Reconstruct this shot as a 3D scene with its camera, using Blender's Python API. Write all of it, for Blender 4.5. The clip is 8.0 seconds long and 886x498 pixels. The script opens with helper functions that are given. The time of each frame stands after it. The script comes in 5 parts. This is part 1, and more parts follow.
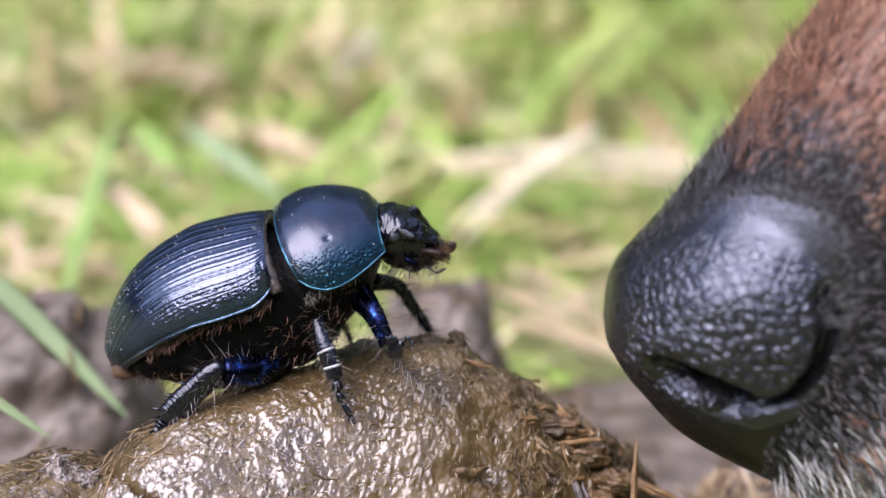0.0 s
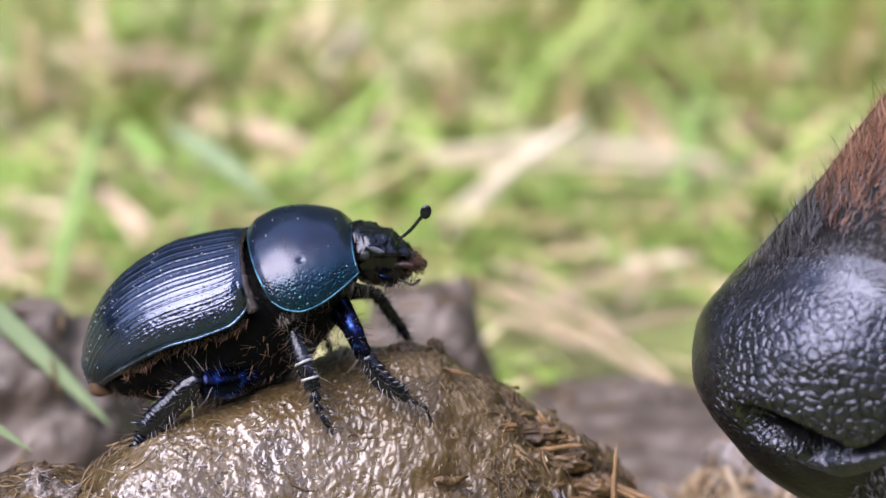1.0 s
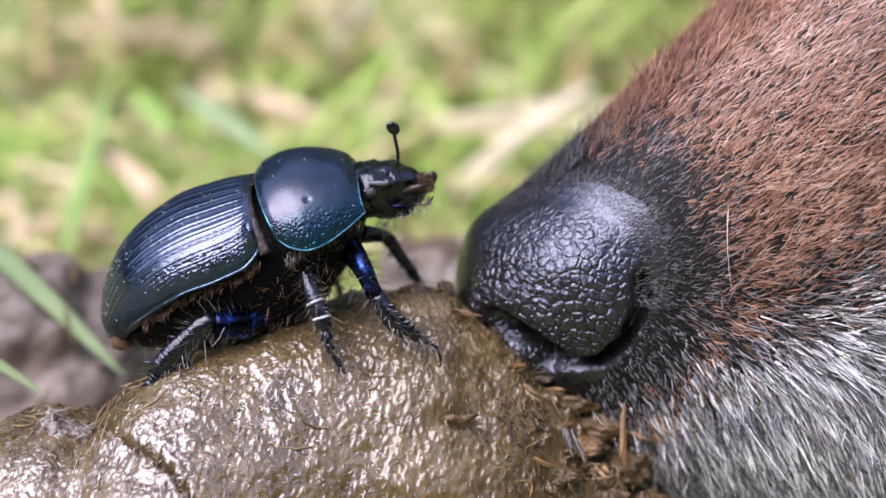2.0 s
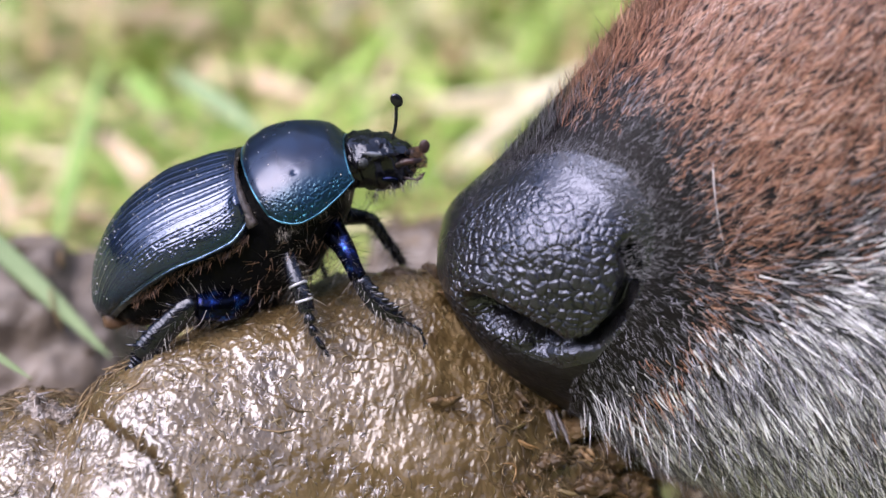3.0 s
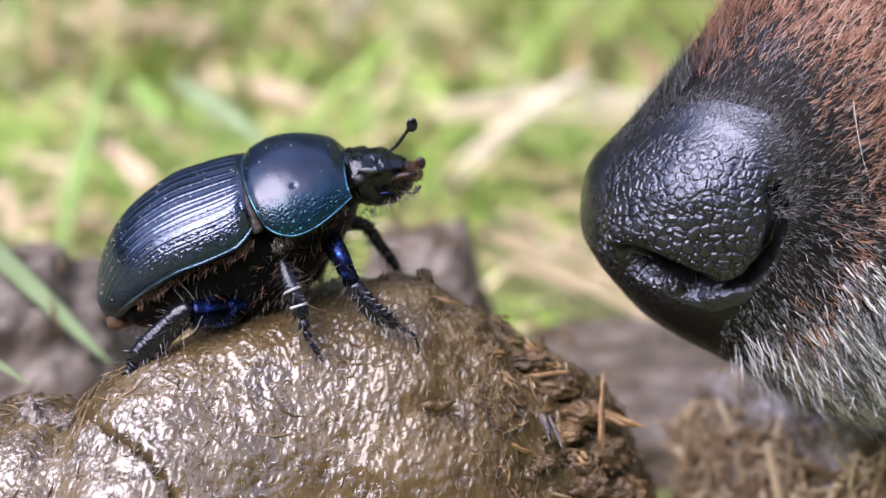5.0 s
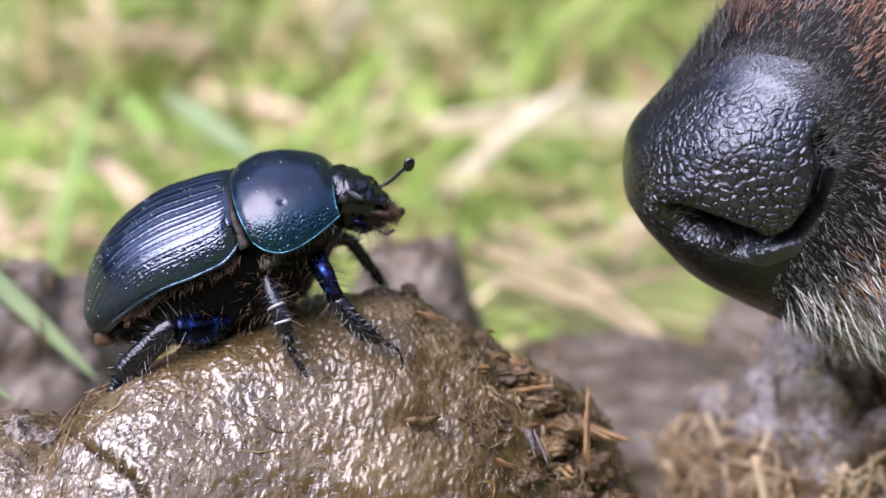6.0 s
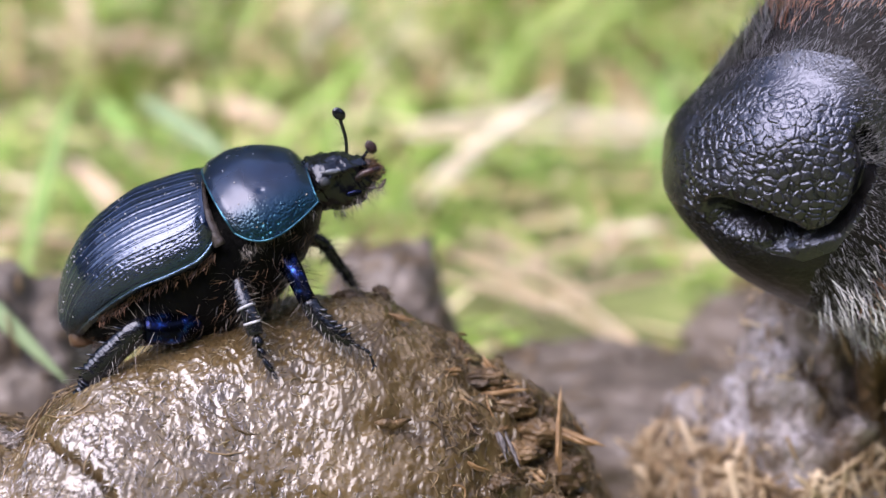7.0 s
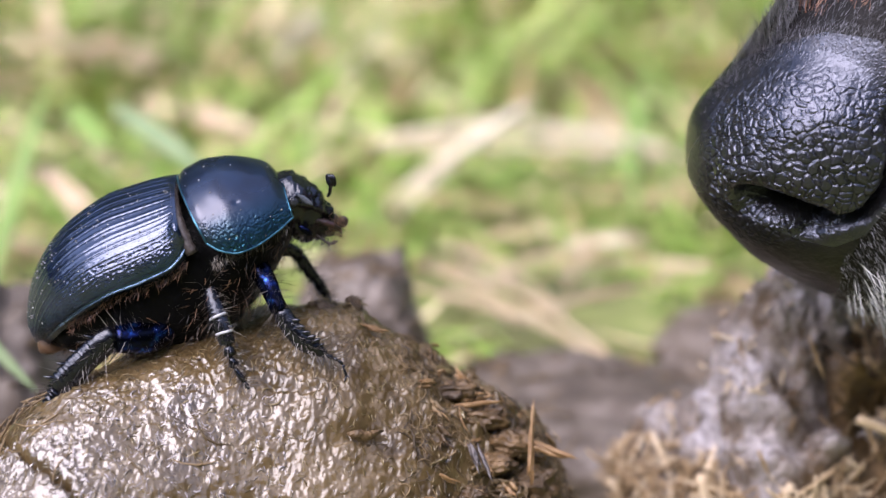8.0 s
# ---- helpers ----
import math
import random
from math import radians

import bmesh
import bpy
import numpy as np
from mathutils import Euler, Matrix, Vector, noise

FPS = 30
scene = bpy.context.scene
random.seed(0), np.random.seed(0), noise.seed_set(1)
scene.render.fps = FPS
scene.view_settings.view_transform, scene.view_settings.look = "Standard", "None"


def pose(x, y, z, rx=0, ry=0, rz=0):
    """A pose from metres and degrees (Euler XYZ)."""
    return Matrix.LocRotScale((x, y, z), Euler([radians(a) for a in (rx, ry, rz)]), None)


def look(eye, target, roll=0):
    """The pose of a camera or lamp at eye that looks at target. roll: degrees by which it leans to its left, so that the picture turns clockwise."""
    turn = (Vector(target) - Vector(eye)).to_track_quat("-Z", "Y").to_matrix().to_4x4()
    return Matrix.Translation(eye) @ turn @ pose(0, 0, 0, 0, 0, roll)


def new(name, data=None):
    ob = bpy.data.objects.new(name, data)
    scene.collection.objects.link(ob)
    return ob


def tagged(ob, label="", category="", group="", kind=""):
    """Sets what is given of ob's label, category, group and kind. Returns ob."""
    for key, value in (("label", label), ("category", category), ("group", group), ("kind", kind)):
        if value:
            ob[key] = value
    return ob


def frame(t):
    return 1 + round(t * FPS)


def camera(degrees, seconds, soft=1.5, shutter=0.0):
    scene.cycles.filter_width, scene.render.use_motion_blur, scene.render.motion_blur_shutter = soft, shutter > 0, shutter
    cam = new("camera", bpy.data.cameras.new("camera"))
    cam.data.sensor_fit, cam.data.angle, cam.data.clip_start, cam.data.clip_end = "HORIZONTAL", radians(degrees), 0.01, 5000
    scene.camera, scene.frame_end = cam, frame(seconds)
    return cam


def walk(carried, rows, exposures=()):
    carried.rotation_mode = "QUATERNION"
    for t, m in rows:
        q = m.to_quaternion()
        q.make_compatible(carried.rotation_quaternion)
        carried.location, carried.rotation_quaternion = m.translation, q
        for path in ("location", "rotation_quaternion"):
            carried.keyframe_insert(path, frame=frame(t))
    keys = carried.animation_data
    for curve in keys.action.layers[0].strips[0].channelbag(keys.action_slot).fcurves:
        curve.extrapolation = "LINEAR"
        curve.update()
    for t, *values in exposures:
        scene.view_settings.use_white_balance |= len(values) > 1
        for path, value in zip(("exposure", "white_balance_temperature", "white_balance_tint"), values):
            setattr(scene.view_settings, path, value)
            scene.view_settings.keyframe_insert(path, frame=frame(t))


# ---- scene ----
cam = camera(30, 8.0, 1.5, 0.15)
cam.data.dof.use_dof = True
cam.data.dof.focus_distance = 0.0945
cam.data.dof.aperture_fstop = 28.0

PATH = [
    (0.0, pose(-0.00383, -0.09858, 0.05236, 76.406, -1.746, -0.299)),
    (0.5, pose(-0.00339, -0.09853, 0.05269, 76.181, -1.351, -0.498)),
    (1.0, pose(-0.00260, -0.09823, 0.05386, 75.828, -0.892, -0.594)),
    (1.5, pose(-0.00194, -0.09879, 0.05315, 75.550, -0.747, -0.536)),
    (2.0, pose(-0.00270, -0.09965, 0.05166, 75.246, -0.640, -0.379)),
    (2.2, pose(-0.00253, -0.09973, 0.05144, 75.050, -0.591, -0.341)),
    (3.5, pose(-0.00131, -0.09890, 0.05170, 74.521, -0.538, -0.291)),
    (4.0, pose(-0.00145, -0.09951, 0.05127, 74.545, -0.525, -0.257)),
    (5.5, pose(0.00000, -0.10000, 0.05200, 75.000, 0.000, -0.000)),
    (6.0, pose(0.00039, -0.09997, 0.05194, 75.227, 0.126, -0.109)),
    (6.5, pose(0.00073, -0.09947, 0.05152, 75.350, -0.068, -0.301)),
    (7.0, pose(0.00082, -0.09933, 0.05128, 75.566, -0.419, -0.710)),
    (7.5, pose(0.00072, -0.09923, 0.05098, 75.739, -0.869, -1.109)),
    (8.0, pose(0.00059, -0.09901, 0.05121, 75.950, -1.156, -1.602)),
]
walk(cam, PATH, [(0.0, 1.57, 6450, 23), (1.0, 1.48, 6450, 23), (2.0, 1.55, 6450, 23), (3.5, 1.61, 6450, 23), (5.5, 1.58, 6450, 23), (8.0, 1.53, 6450, 23)])

# ---- light ----
world = bpy.data.worlds.new("overcast_sky")
scene.world = world
world.use_nodes = True
wn, wl = world.node_tree.nodes, world.node_tree.links
sky = wn.new("ShaderNodeTexSky")
sky.sky_type = "NISHITA"
sky.sun_disc = False
sky.sun_elevation, sky.sun_rotation = radians(53), radians(222)
sky.air_density, sky.dust_density = 1.0, 1.0
wn["Background"].inputs["Strength"].default_value = 0.15
haze = wn.new("ShaderNodeHueSaturation")
haze.inputs["Saturation"].default_value = 0.88
wl.new(sky.outputs["Color"], haze.inputs["Color"])
wl.new(haze.outputs["Color"], wn["Background"].inputs["Color"])

lamp = bpy.data.lights.new("sun", "SUN")
lamp.energy, lamp.angle, lamp.color = 2.1, radians(58), (1.0, 0.968, 0.99)
sun = new("sun", lamp)
sun.matrix_world = look((-0.80, -0.88, 1.5), (0, 0, 0))

MM = 0.001


# ---- small tools ----
def curve(xs, ys):
    """A smooth curve through a few control values."""
    xs, ys = np.array(xs, float), np.array(ys, float)
    if xs[0] > xs[-1]:
        xs, ys = xs[::-1], ys[::-1]
    h = np.diff(xs)
    d = np.diff(ys) / h
    m = np.zeros(len(xs))
    m[0], m[-1] = d[0], d[-1]
    for i in range(1, len(xs) - 1):
        m[i] = 0 if d[i - 1] * d[i] <= 0 else 2 * d[i - 1] * d[i] / (d[i - 1] + d[i])

    def at(x):
        x = np.clip(np.asarray(x, float), xs[0], xs[-1])
        i = np.clip(np.searchsorted(xs, x) - 1, 0, len(h) - 1)
        t = (x - xs[i]) / h[i]
        return ((2 * t**3 - 3 * t**2 + 1) * ys[i] + (t**3 - 2 * t**2 + t) * h[i] * m[i]
                + (-2 * t**3 + 3 * t**2) * ys[i + 1] + (t**3 - t**2) * h[i] * m[i + 1])
    return at


def lattice(p, wrap=False):
    """Vertices and quads of a grid of points; wrap joins the last column to the first."""
    p = np.asarray(p, float)
    n, m = p.shape[:2]
    idx = np.arange(n * m).reshape(n, m)
    if wrap:
        idx = np.concatenate([idx, idx[:, :1]], 1)
    q = np.stack([idx[:-1, :-1], idx[:-1, 1:], idx[1:, 1:], idx[1:, :-1]], -1).reshape(-1, 4)
    return p.reshape(-1, 3), [tuple(f) for f in q.tolist()]


def gather(pieces):
    verts, faces, n = [], [], 0
    for v, f in pieces:
        v = np.asarray(v, float).reshape(-1, 3)
        verts.append(v)
        faces += [tuple(i + n for i in q) for q in f]
        n += len(v)
    return np.concatenate(verts), faces


def flip(vf):
    return vf[0], [tuple(reversed(q)) for q in vf[1]]


def tube(points, radii, sides=8, squash=1.0):
    """A round tapered rod along points, closed at both ends."""
    p = np.asarray(points, float)
    t = np.gradient(p, axis=0)
    t /= np.linalg.norm(t, axis=1, keepdims=True) + 1e-12
    a = np.array([0.0, 1.0, 0.0]) if abs(t[0][1]) < 0.8 else np.array([1.0, 0.0, 0.0])
    rings = []
    for i in range(len(p)):
        u = a - t[i] * (a @ t[i])
        u /= np.linalg.norm(u)
        w = np.cross(t[i], u)
        a = u
        ang = np.linspace(0, 2 * math.pi, sides, endpoint=False)
        rings.append(p[i] + radii[i] * (np.cos(ang)[:, None] * u * squash + np.sin(ang)[:, None] * w))
    v, f = lattice(rings, True)
    f.append(tuple(range(sides - 1, -1, -1)))
    k = (len(p) - 1) * sides
    f.append(tuple(range(k, k + sides)))
    return v, f


def smooth_line(points, n):
    p = np.asarray(points, float)
    s = np.concatenate([[0], np.cumsum(np.linalg.norm(np.diff(p, axis=0), axis=1))])
    x = np.linspace(0, s[-1], n)
    return np.stack([curve(s, p[:, k])(x) for k in range(3)], 1)


def blob(centre, radii, rings=14, sides=20):
    th = np.linspace(0.02, math.pi - 0.02, rings)
    ph = np.linspace(0, 2 * math.pi, sides, endpoint=False)
    p = np.stack([np.sin(th)[:, None] * np.cos(ph), np.sin(th)[:, None] * np.sin(ph), np.cos(th)[:, None] + 0 * ph], -1)
    v, f = lattice(p[::-1] * np.array(radii) + np.array(centre), True)
    f.append(tuple(range(sides - 1, -1, -1)))
    k = (rings - 1) * sides
    f.append(tuple(range(k, k + sides)))
    return v, f


def ribbons(base, way, side, length, width, bend, steps=3):
    """Tapering strands, as many as there are bases; all arguments are arrays."""
    n = len(base)
    out = np.zeros((n, 2 * steps + 1, 3))
    for k in range(steps):
        t = k / steps
        c = base + way * (length * t)[:, None] + bend * (length * t * t)[:, None]
        w = (width * (1 - 0.75 * t))[:, None] * side / 2
        out[:, 2 * k], out[:, 2 * k + 1] = c - w, c + w
    out[:, -1] = base + way * length[:, None] + bend * length[:, None]
    loc = [(2 * k, 2 * k + 1, 2 * k + 3, 2 * k + 2) for k in range(steps - 1)] + [(2 * steps - 2, 2 * steps - 1, 2 * steps)]
    m = 2 * steps + 1
    return out.reshape(-1, 3), [tuple(i * m + j for j in q) for i in range(n) for q in loc]


def mesh_of(name, vf, material, smooth=True, scale=MM):
    me = bpy.data.meshes.new(name)
    me.from_pydata((np.asarray(vf[0]) * scale).tolist(), [], vf[1])
    me.materials.append(material)
    if smooth:
        me.polygons.foreach_set("use_smooth", [True] * len(me.polygons))
    me.update()
    return me


def part(name, vf, material, parent=None, label="", kind="", smooth=True):
    ob = new(name, mesh_of(name, vf, material, smooth))
    if parent:
        ob.parent = parent
    return tagged(ob, label, kind=kind)


def thing(name, vf, material, label, category, group="", kind="", at=(0, 0, 0), smooth=True):
    ob = new(name, mesh_of(name, vf, material, smooth))
    ob.location = Vector(at) * MM
    return tagged(ob, label, category, group, kind)


def noise_at(p, size, octaves=3, seed=0.0):
    """Soft noise at an array of points."""
    return np.array([noise.fractal(Vector((x / size + seed, y / size, z / size)), 1.0, 2.0, octaves) for x, y, z in np.asarray(p).reshape(-1, 3)])


# ---- materials ----
def shader(name, stops, size, rough=(0.5, 0.5), bumps=(), metal=0.0, coat=0.0, detail=6.0, island=0.0, spec=0.5, stretch=(1, 1, 1), coat_rough=0.1, coat_ior=1.5, ior=1.5, tint=(1, 1, 1)):
    """A procedural surface. stops: (place, colour) of the noise's ramp; size: of its grain, in mm; bumps: (kind, size in mm, height in mm)."""
    m = bpy.data.materials.new(name)
    m.use_nodes = True
    nt = m.node_tree
    n, l = nt.nodes, nt.links
    b = n["Principled BSDF"]
    co = n.new("ShaderNodeTexCoord")
    mp = n.new("ShaderNodeMapping")
    mp.inputs["Scale"].default_value = stretch
    l.new(co.outputs["Object"], mp.inputs["Vector"])
    tx = n.new("ShaderNodeTexNoise")
    tx.inputs["Scale"].default_value = 1000.0 / size
    tx.inputs["Detail"].default_value = detail
    tx.inputs["Roughness"].default_value = 0.6
    l.new(mp.outputs["Vector"], tx.inputs["Vector"])
    src = tx.outputs["Fac"]
    if island:
        geo = n.new("ShaderNodeNewGeometry")
        mix = n.new("ShaderNodeMix")
        mix.inputs["Factor"].default_value = island
        l.new(src, mix.inputs["A"])
        l.new(geo.outputs["Random Per Island"], mix.inputs["B"])
        src = mix.outputs["Result"]
    ramp = n.new("ShaderNodeValToRGB")
    els = ramp.color_ramp.elements
    while len(els) < len(stops):
        els.new(0.5)
    for e, (p, c) in zip(els, stops):
        e.position, e.color = p, (*c, 1)
    l.new(src, ramp.inputs["Fac"])
    l.new(ramp.outputs["Color"], b.inputs["Base Color"])
    rr = n.new("ShaderNodeMapRange")
    rr.inputs["From Min"].default_value, rr.inputs["From Max"].default_value = 0.3, 0.7
    rr.inputs["To Min"].default_value, rr.inputs["To Max"].default_value = rough
    t2 = n.new("ShaderNodeTexNoise")
    t2.inputs["Scale"].default_value = 1000.0 / (size * 2.7)
    t2.inputs["Detail"].default_value = 4.0
    l.new(mp.outputs["Vector"], t2.inputs["Vector"])
    l.new(t2.outputs["Fac"], rr.inputs["Value"])
    l.new(rr.outputs["Result"], b.inputs["Roughness"])
    b.inputs["Metallic"].default_value = metal
    b.inputs["IOR"].default_value = ior
    b.inputs["Specular Tint"].default_value = (*tint, 1)
    b.inputs["Coat Weight"].default_value = coat
    b.inputs["Coat IOR"].default_value = coat_ior
    b.inputs["Coat Roughness"].default_value = coat_rough
    b.inputs["Specular IOR Level"].default_value = spec
    last = None
    for kind, bs, height in bumps:
        if kind == "cells":
            v = n.new("ShaderNodeTexVoronoi")
            v.feature = "DISTANCE_TO_EDGE"
            v.inputs["Scale"].default_value = 1000.0 / bs
            warp = n.new("ShaderNodeTexNoise")
            warp.inputs["Scale"].default_value = 1000.0 / (bs * 1.5)
            ad = n.new("ShaderNodeMix")
            ad.data_type = "RGBA"
            ad.blend_type = "ADD"
            ad.inputs["Factor"].default_value = bs * 0.0016
            l.new(mp.outputs["Vector"], ad.inputs["A"])
            l.new(warp.outputs["Color"], ad.inputs["B"])
            l.new(co.outputs["Object"], warp.inputs["Vector"])
            l.new(ad.outputs["Result"], v.inputs["Vector"])
            sm = n.new("ShaderNodeMapRange")
            sm.interpolation_type = "SMOOTHERSTEP"
            sm.inputs["From Max"].default_value = 0.40
            l.new(v.outputs["Distance"], sm.inputs["Value"])
            out = sm.outputs["Result"]
        elif kind == "worms":
            v = n.new("ShaderNodeTexNoise")
            v.noise_type = "RIDGED_MULTIFRACTAL"
            v.inputs["Scale"].default_value = 1000.0 / bs
            v.inputs["Detail"].default_value = 3.0
            v.inputs["Distortion"].default_value = 0.8
            l.new(mp.outputs["Vector"], v.inputs["Vector"])
            out = v.outputs["Fac"]
        else:
            v = n.new("ShaderNodeTexNoise")
            v.inputs["Scale"].default_value = 1000.0 / bs
            v.inputs["Detail"].default_value = 1.6 if kind == "smooth" else 5.0
            l.new(mp.outputs["Vector"], v.inputs["Vector"])
            out = v.outputs["Fac"]
        bp = n.new("ShaderNodeBump")
        bp.inputs["Distance"].default_value = height * MM
        l.new(out, bp.inputs["Height"])
        if last:
            l.new(last, bp.inputs["Normal"])
        last = bp.outputs["Normal"]
    if last:
        l.new(last, b.inputs["Normal"])
        if coat:
            l.new(last, b.inputs["Coat Normal"])
    return m


SOIL = shader("soil", [(0.3, (0.075, 0.070, 0.026)), (0.5, (0.13, 0.14, 0.040)), (0.62, (0.19, 0.225, 0.058)), (0.75, (0.28, 0.245, 0.11))], 22, (0.8, 0.95), [("noise", 4, 1.5)])
DUNG = shader("wet_dung", [(0.3, (0.048, 0.030, 0.011)), (0.5, (0.100, 0.066, 0.026)), (0.7, (0.17, 0.12, 0.06))], 3.2, (0.35, 0.5), [("smooth", 1.6, 0.18), ("smooth", 0.30, 0.05)], coat=1.0, coat_rough=0.10, coat_ior=1.75, spec=0.2)


def coat_fade(m, way, dry, wet):
    """Fades a surface's clear coat, in patches, along a direction, which dims its glints; places in mm."""
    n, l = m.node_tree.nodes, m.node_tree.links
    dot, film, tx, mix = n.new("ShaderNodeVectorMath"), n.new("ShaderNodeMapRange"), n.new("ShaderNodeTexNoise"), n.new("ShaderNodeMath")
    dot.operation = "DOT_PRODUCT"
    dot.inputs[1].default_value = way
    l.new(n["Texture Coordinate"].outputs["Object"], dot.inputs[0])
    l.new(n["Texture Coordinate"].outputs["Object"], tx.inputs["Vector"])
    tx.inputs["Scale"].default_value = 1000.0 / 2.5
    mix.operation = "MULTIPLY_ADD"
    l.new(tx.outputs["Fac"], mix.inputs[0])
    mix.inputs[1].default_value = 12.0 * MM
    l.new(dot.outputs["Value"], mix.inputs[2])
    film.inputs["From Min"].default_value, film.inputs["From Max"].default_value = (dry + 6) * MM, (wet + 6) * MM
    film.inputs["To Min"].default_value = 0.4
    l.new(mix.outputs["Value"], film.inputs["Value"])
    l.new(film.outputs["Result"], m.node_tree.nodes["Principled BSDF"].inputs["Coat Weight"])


coat_fade(DUNG, (-1.0, -0.9, 0), 9, 19)
OLD_DUNG = shader("drying_dung", [(0.3, (0.052, 0.039, 0.028)), (0.5, (0.108, 0.084, 0.062)), (0.7, (0.205, 0.170, 0.140))], 4.0, (0.45, 0.7), [("noise", 3.5, 0.8), ("worms", 0.9, 0.1)])
GREY_DUNG = shader("damp_grey_dung", [(0.38, (0.10, 0.065, 0.035)), (0.50, (0.24, 0.205, 0.18)), (0.68, (0.46, 0.43, 0.44))], 4.0, (0.2, 0.45), [("noise", 2.0, 0.6), ("noise", 0.5, 0.25), ("worms", 0.6, 0.2)])
FIBRE = shader("dung_fibre", [(0.2, (0.055, 0.038, 0.013)), (0.5, (0.12, 0.085, 0.030)), (0.8, (0.20, 0.15, 0.07))], 2.0, (0.25, 0.4), island=0.7, coat=1.0, coat_rough=0.04, spec=0.3)
# Base colour lightened to stand for sky glints on wet fibres.
GLINT_PALE_FIBRE = shader("pale_wet_fibre", [(0.2, (0.07, 0.050, 0.032)), (0.5, (0.16, 0.13, 0.105)), (0.85, (0.34, 0.30, 0.29))], 2.0, (0.15, 0.3), island=0.6, coat=1.0, coat_ior=1.65)
CHAFF = shader("brown_chaff", [(0.1, (0.035, 0.022, 0.010)), (0.6, (0.11, 0.072, 0.030)), (0.95, (0.25, 0.17, 0.085))], 2.0, (0.5, 0.7), island=0.85)
STRAW = shader("dry_straw", [(0.2, (0.34, 0.24, 0.13)), (0.5, (0.50, 0.38, 0.24)), (0.8, (0.66, 0.56, 0.41))], 5.0, (0.5, 0.7), island=0.4, stretch=(0.3, 1, 1))
BARK = shader("matted_brown_dung", [(0.3, (0.028, 0.016, 0.006)), (0.5, (0.080, 0.047, 0.018)), (0.7, (0.19, 0.115, 0.048))], 1.6, (0.4, 0.65), [("noise", 0.7, 0.3), ("worms", 0.4, 0.12)])
PALE_STRAW = shader("bleached_straw", [(0.2, (0.55, 0.45, 0.30)), (0.5, (0.74, 0.64, 0.46)), (0.8, (0.86, 0.79, 0.62))], 5.0, (0.5, 0.7), island=0.4, stretch=(0.3, 1, 1))
BIT = shader("wet_straw_bit", [(0.2, (0.08, 0.042, 0.015)), (0.5, (0.22, 0.125, 0.050)), (0.8, (0.40, 0.27, 0.14))], 1.2, (0.4, 0.6), [("noise", 0.3, 0.05)])
TAN_CHAFF = shader("tan_chaff", [(0.1, (0.10, 0.06, 0.028)), (0.5, (0.36, 0.25, 0.13)), (0.9, (0.68, 0.55, 0.37))], 2.0, (0.5, 0.7), island=0.85)
LEAF = shader("soft_green_leaf", [(0.3, (0.13, 0.22, 0.04)), (0.7, (0.21, 0.33, 0.07))], 6.0, (0.55, 0.7))
GRASS = shader("green_grass", [(0.2, (0.075, 0.135, 0.016)), (0.42, (0.18, 0.295, 0.040)), (0.6, (0.26, 0.37, 0.070)), (0.85, (0.44, 0.44, 0.15))], 55.0, (0.45, 0.6), island=0.4, detail=3.0)
PALE_GRASS = shader("pale_green_grass", [(0.3, (0.13, 0.20, 0.08)), (0.7, (0.22, 0.29, 0.14))], 6.0, (0.55, 0.7))
HAY = shader("dead_grass", [(0.1, (0.29, 0.20, 0.085)), (0.5, (0.60, 0.46, 0.22)), (0.9, (0.84, 0.73, 0.46))], 6.0, (0.5, 0.7), island=0.8)

ADDED_WOOD = shader("added_dark_foliage", [(0.3, (0.015, 0.028, 0.010)), (0.7, (0.05, 0.08, 0.025))], 300, (0.7, 0.9), [("noise", 200, 60)])


def two_tone(m, rim_tint, top, bottom, tilted):
    """Lets a shell's sheen run from its own hue into another towards the lower edge of the body."""
    n, l = m.node_tree.nodes, m.node_tree.links
    b = n["Principled BSDF"]
    dot, rng_, mix = n.new("ShaderNodeVectorMath"), n.new("ShaderNodeMapRange"), n.new("ShaderNodeMix")
    dot.operation = "DOT_PRODUCT"
    dot.inputs[1].default_value = (-math.sin(tilted), 0, math.cos(tilted))
    l.new(n["Texture Coordinate"].outputs["Object"], dot.inputs[0])
    rng_.interpolation_type = "SMOOTHSTEP"
    rng_.inputs["From Min"].default_value, rng_.inputs["From Max"].default_value = bottom * MM, top * MM
    l.new(dot.outputs["Value"], rng_.inputs["Value"])
    mix.data_type = "RGBA"
    mix.inputs["A"].default_value = (*rim_tint, 1)
    mix.inputs["B"].default_value = b.inputs["Specular Tint"].default_value
    l.new(rng_.outputs["Result"], mix.inputs["Factor"])
    l.new(mix.outputs["Result"], b.inputs["Specular Tint"])
    return m


ELYTRON = two_tone(shader("blue_black_wing_case", [(0.35, (0.003, 0.005, 0.012)), (0.65, (0.006, 0.012, 0.030))], 1.2, (0.15, 0.24), [("noise", 0.22, 0.004), ("noise", 0.9, 0.008)], ior=1.95, tint=(0.70, 0.79, 1.0)), (0.42, 0.78, 1.0), 1.6, 0.5, radians(27))
PRONOTUM = two_tone(shader("blue_black_shield", [(0.35, (0.003, 0.005, 0.012)), (0.65, (0.006, 0.013, 0.030))], 1.2, (0.23, 0.31), [("noise", 0.2, 0.004), ("noise", 1.2, 0.010)], ior=1.72, tint=(0.80, 0.84, 1.0)), (0.18, 0.80, 1.0), 2.2, -0.2, radians(27))
TEAL = shader("teal_rim", [(0.4, (0.02, 0.08, 0.12)), (0.65, (0.08, 0.24, 0.32))], 0.8, (0.25, 0.35), metal=0.8)
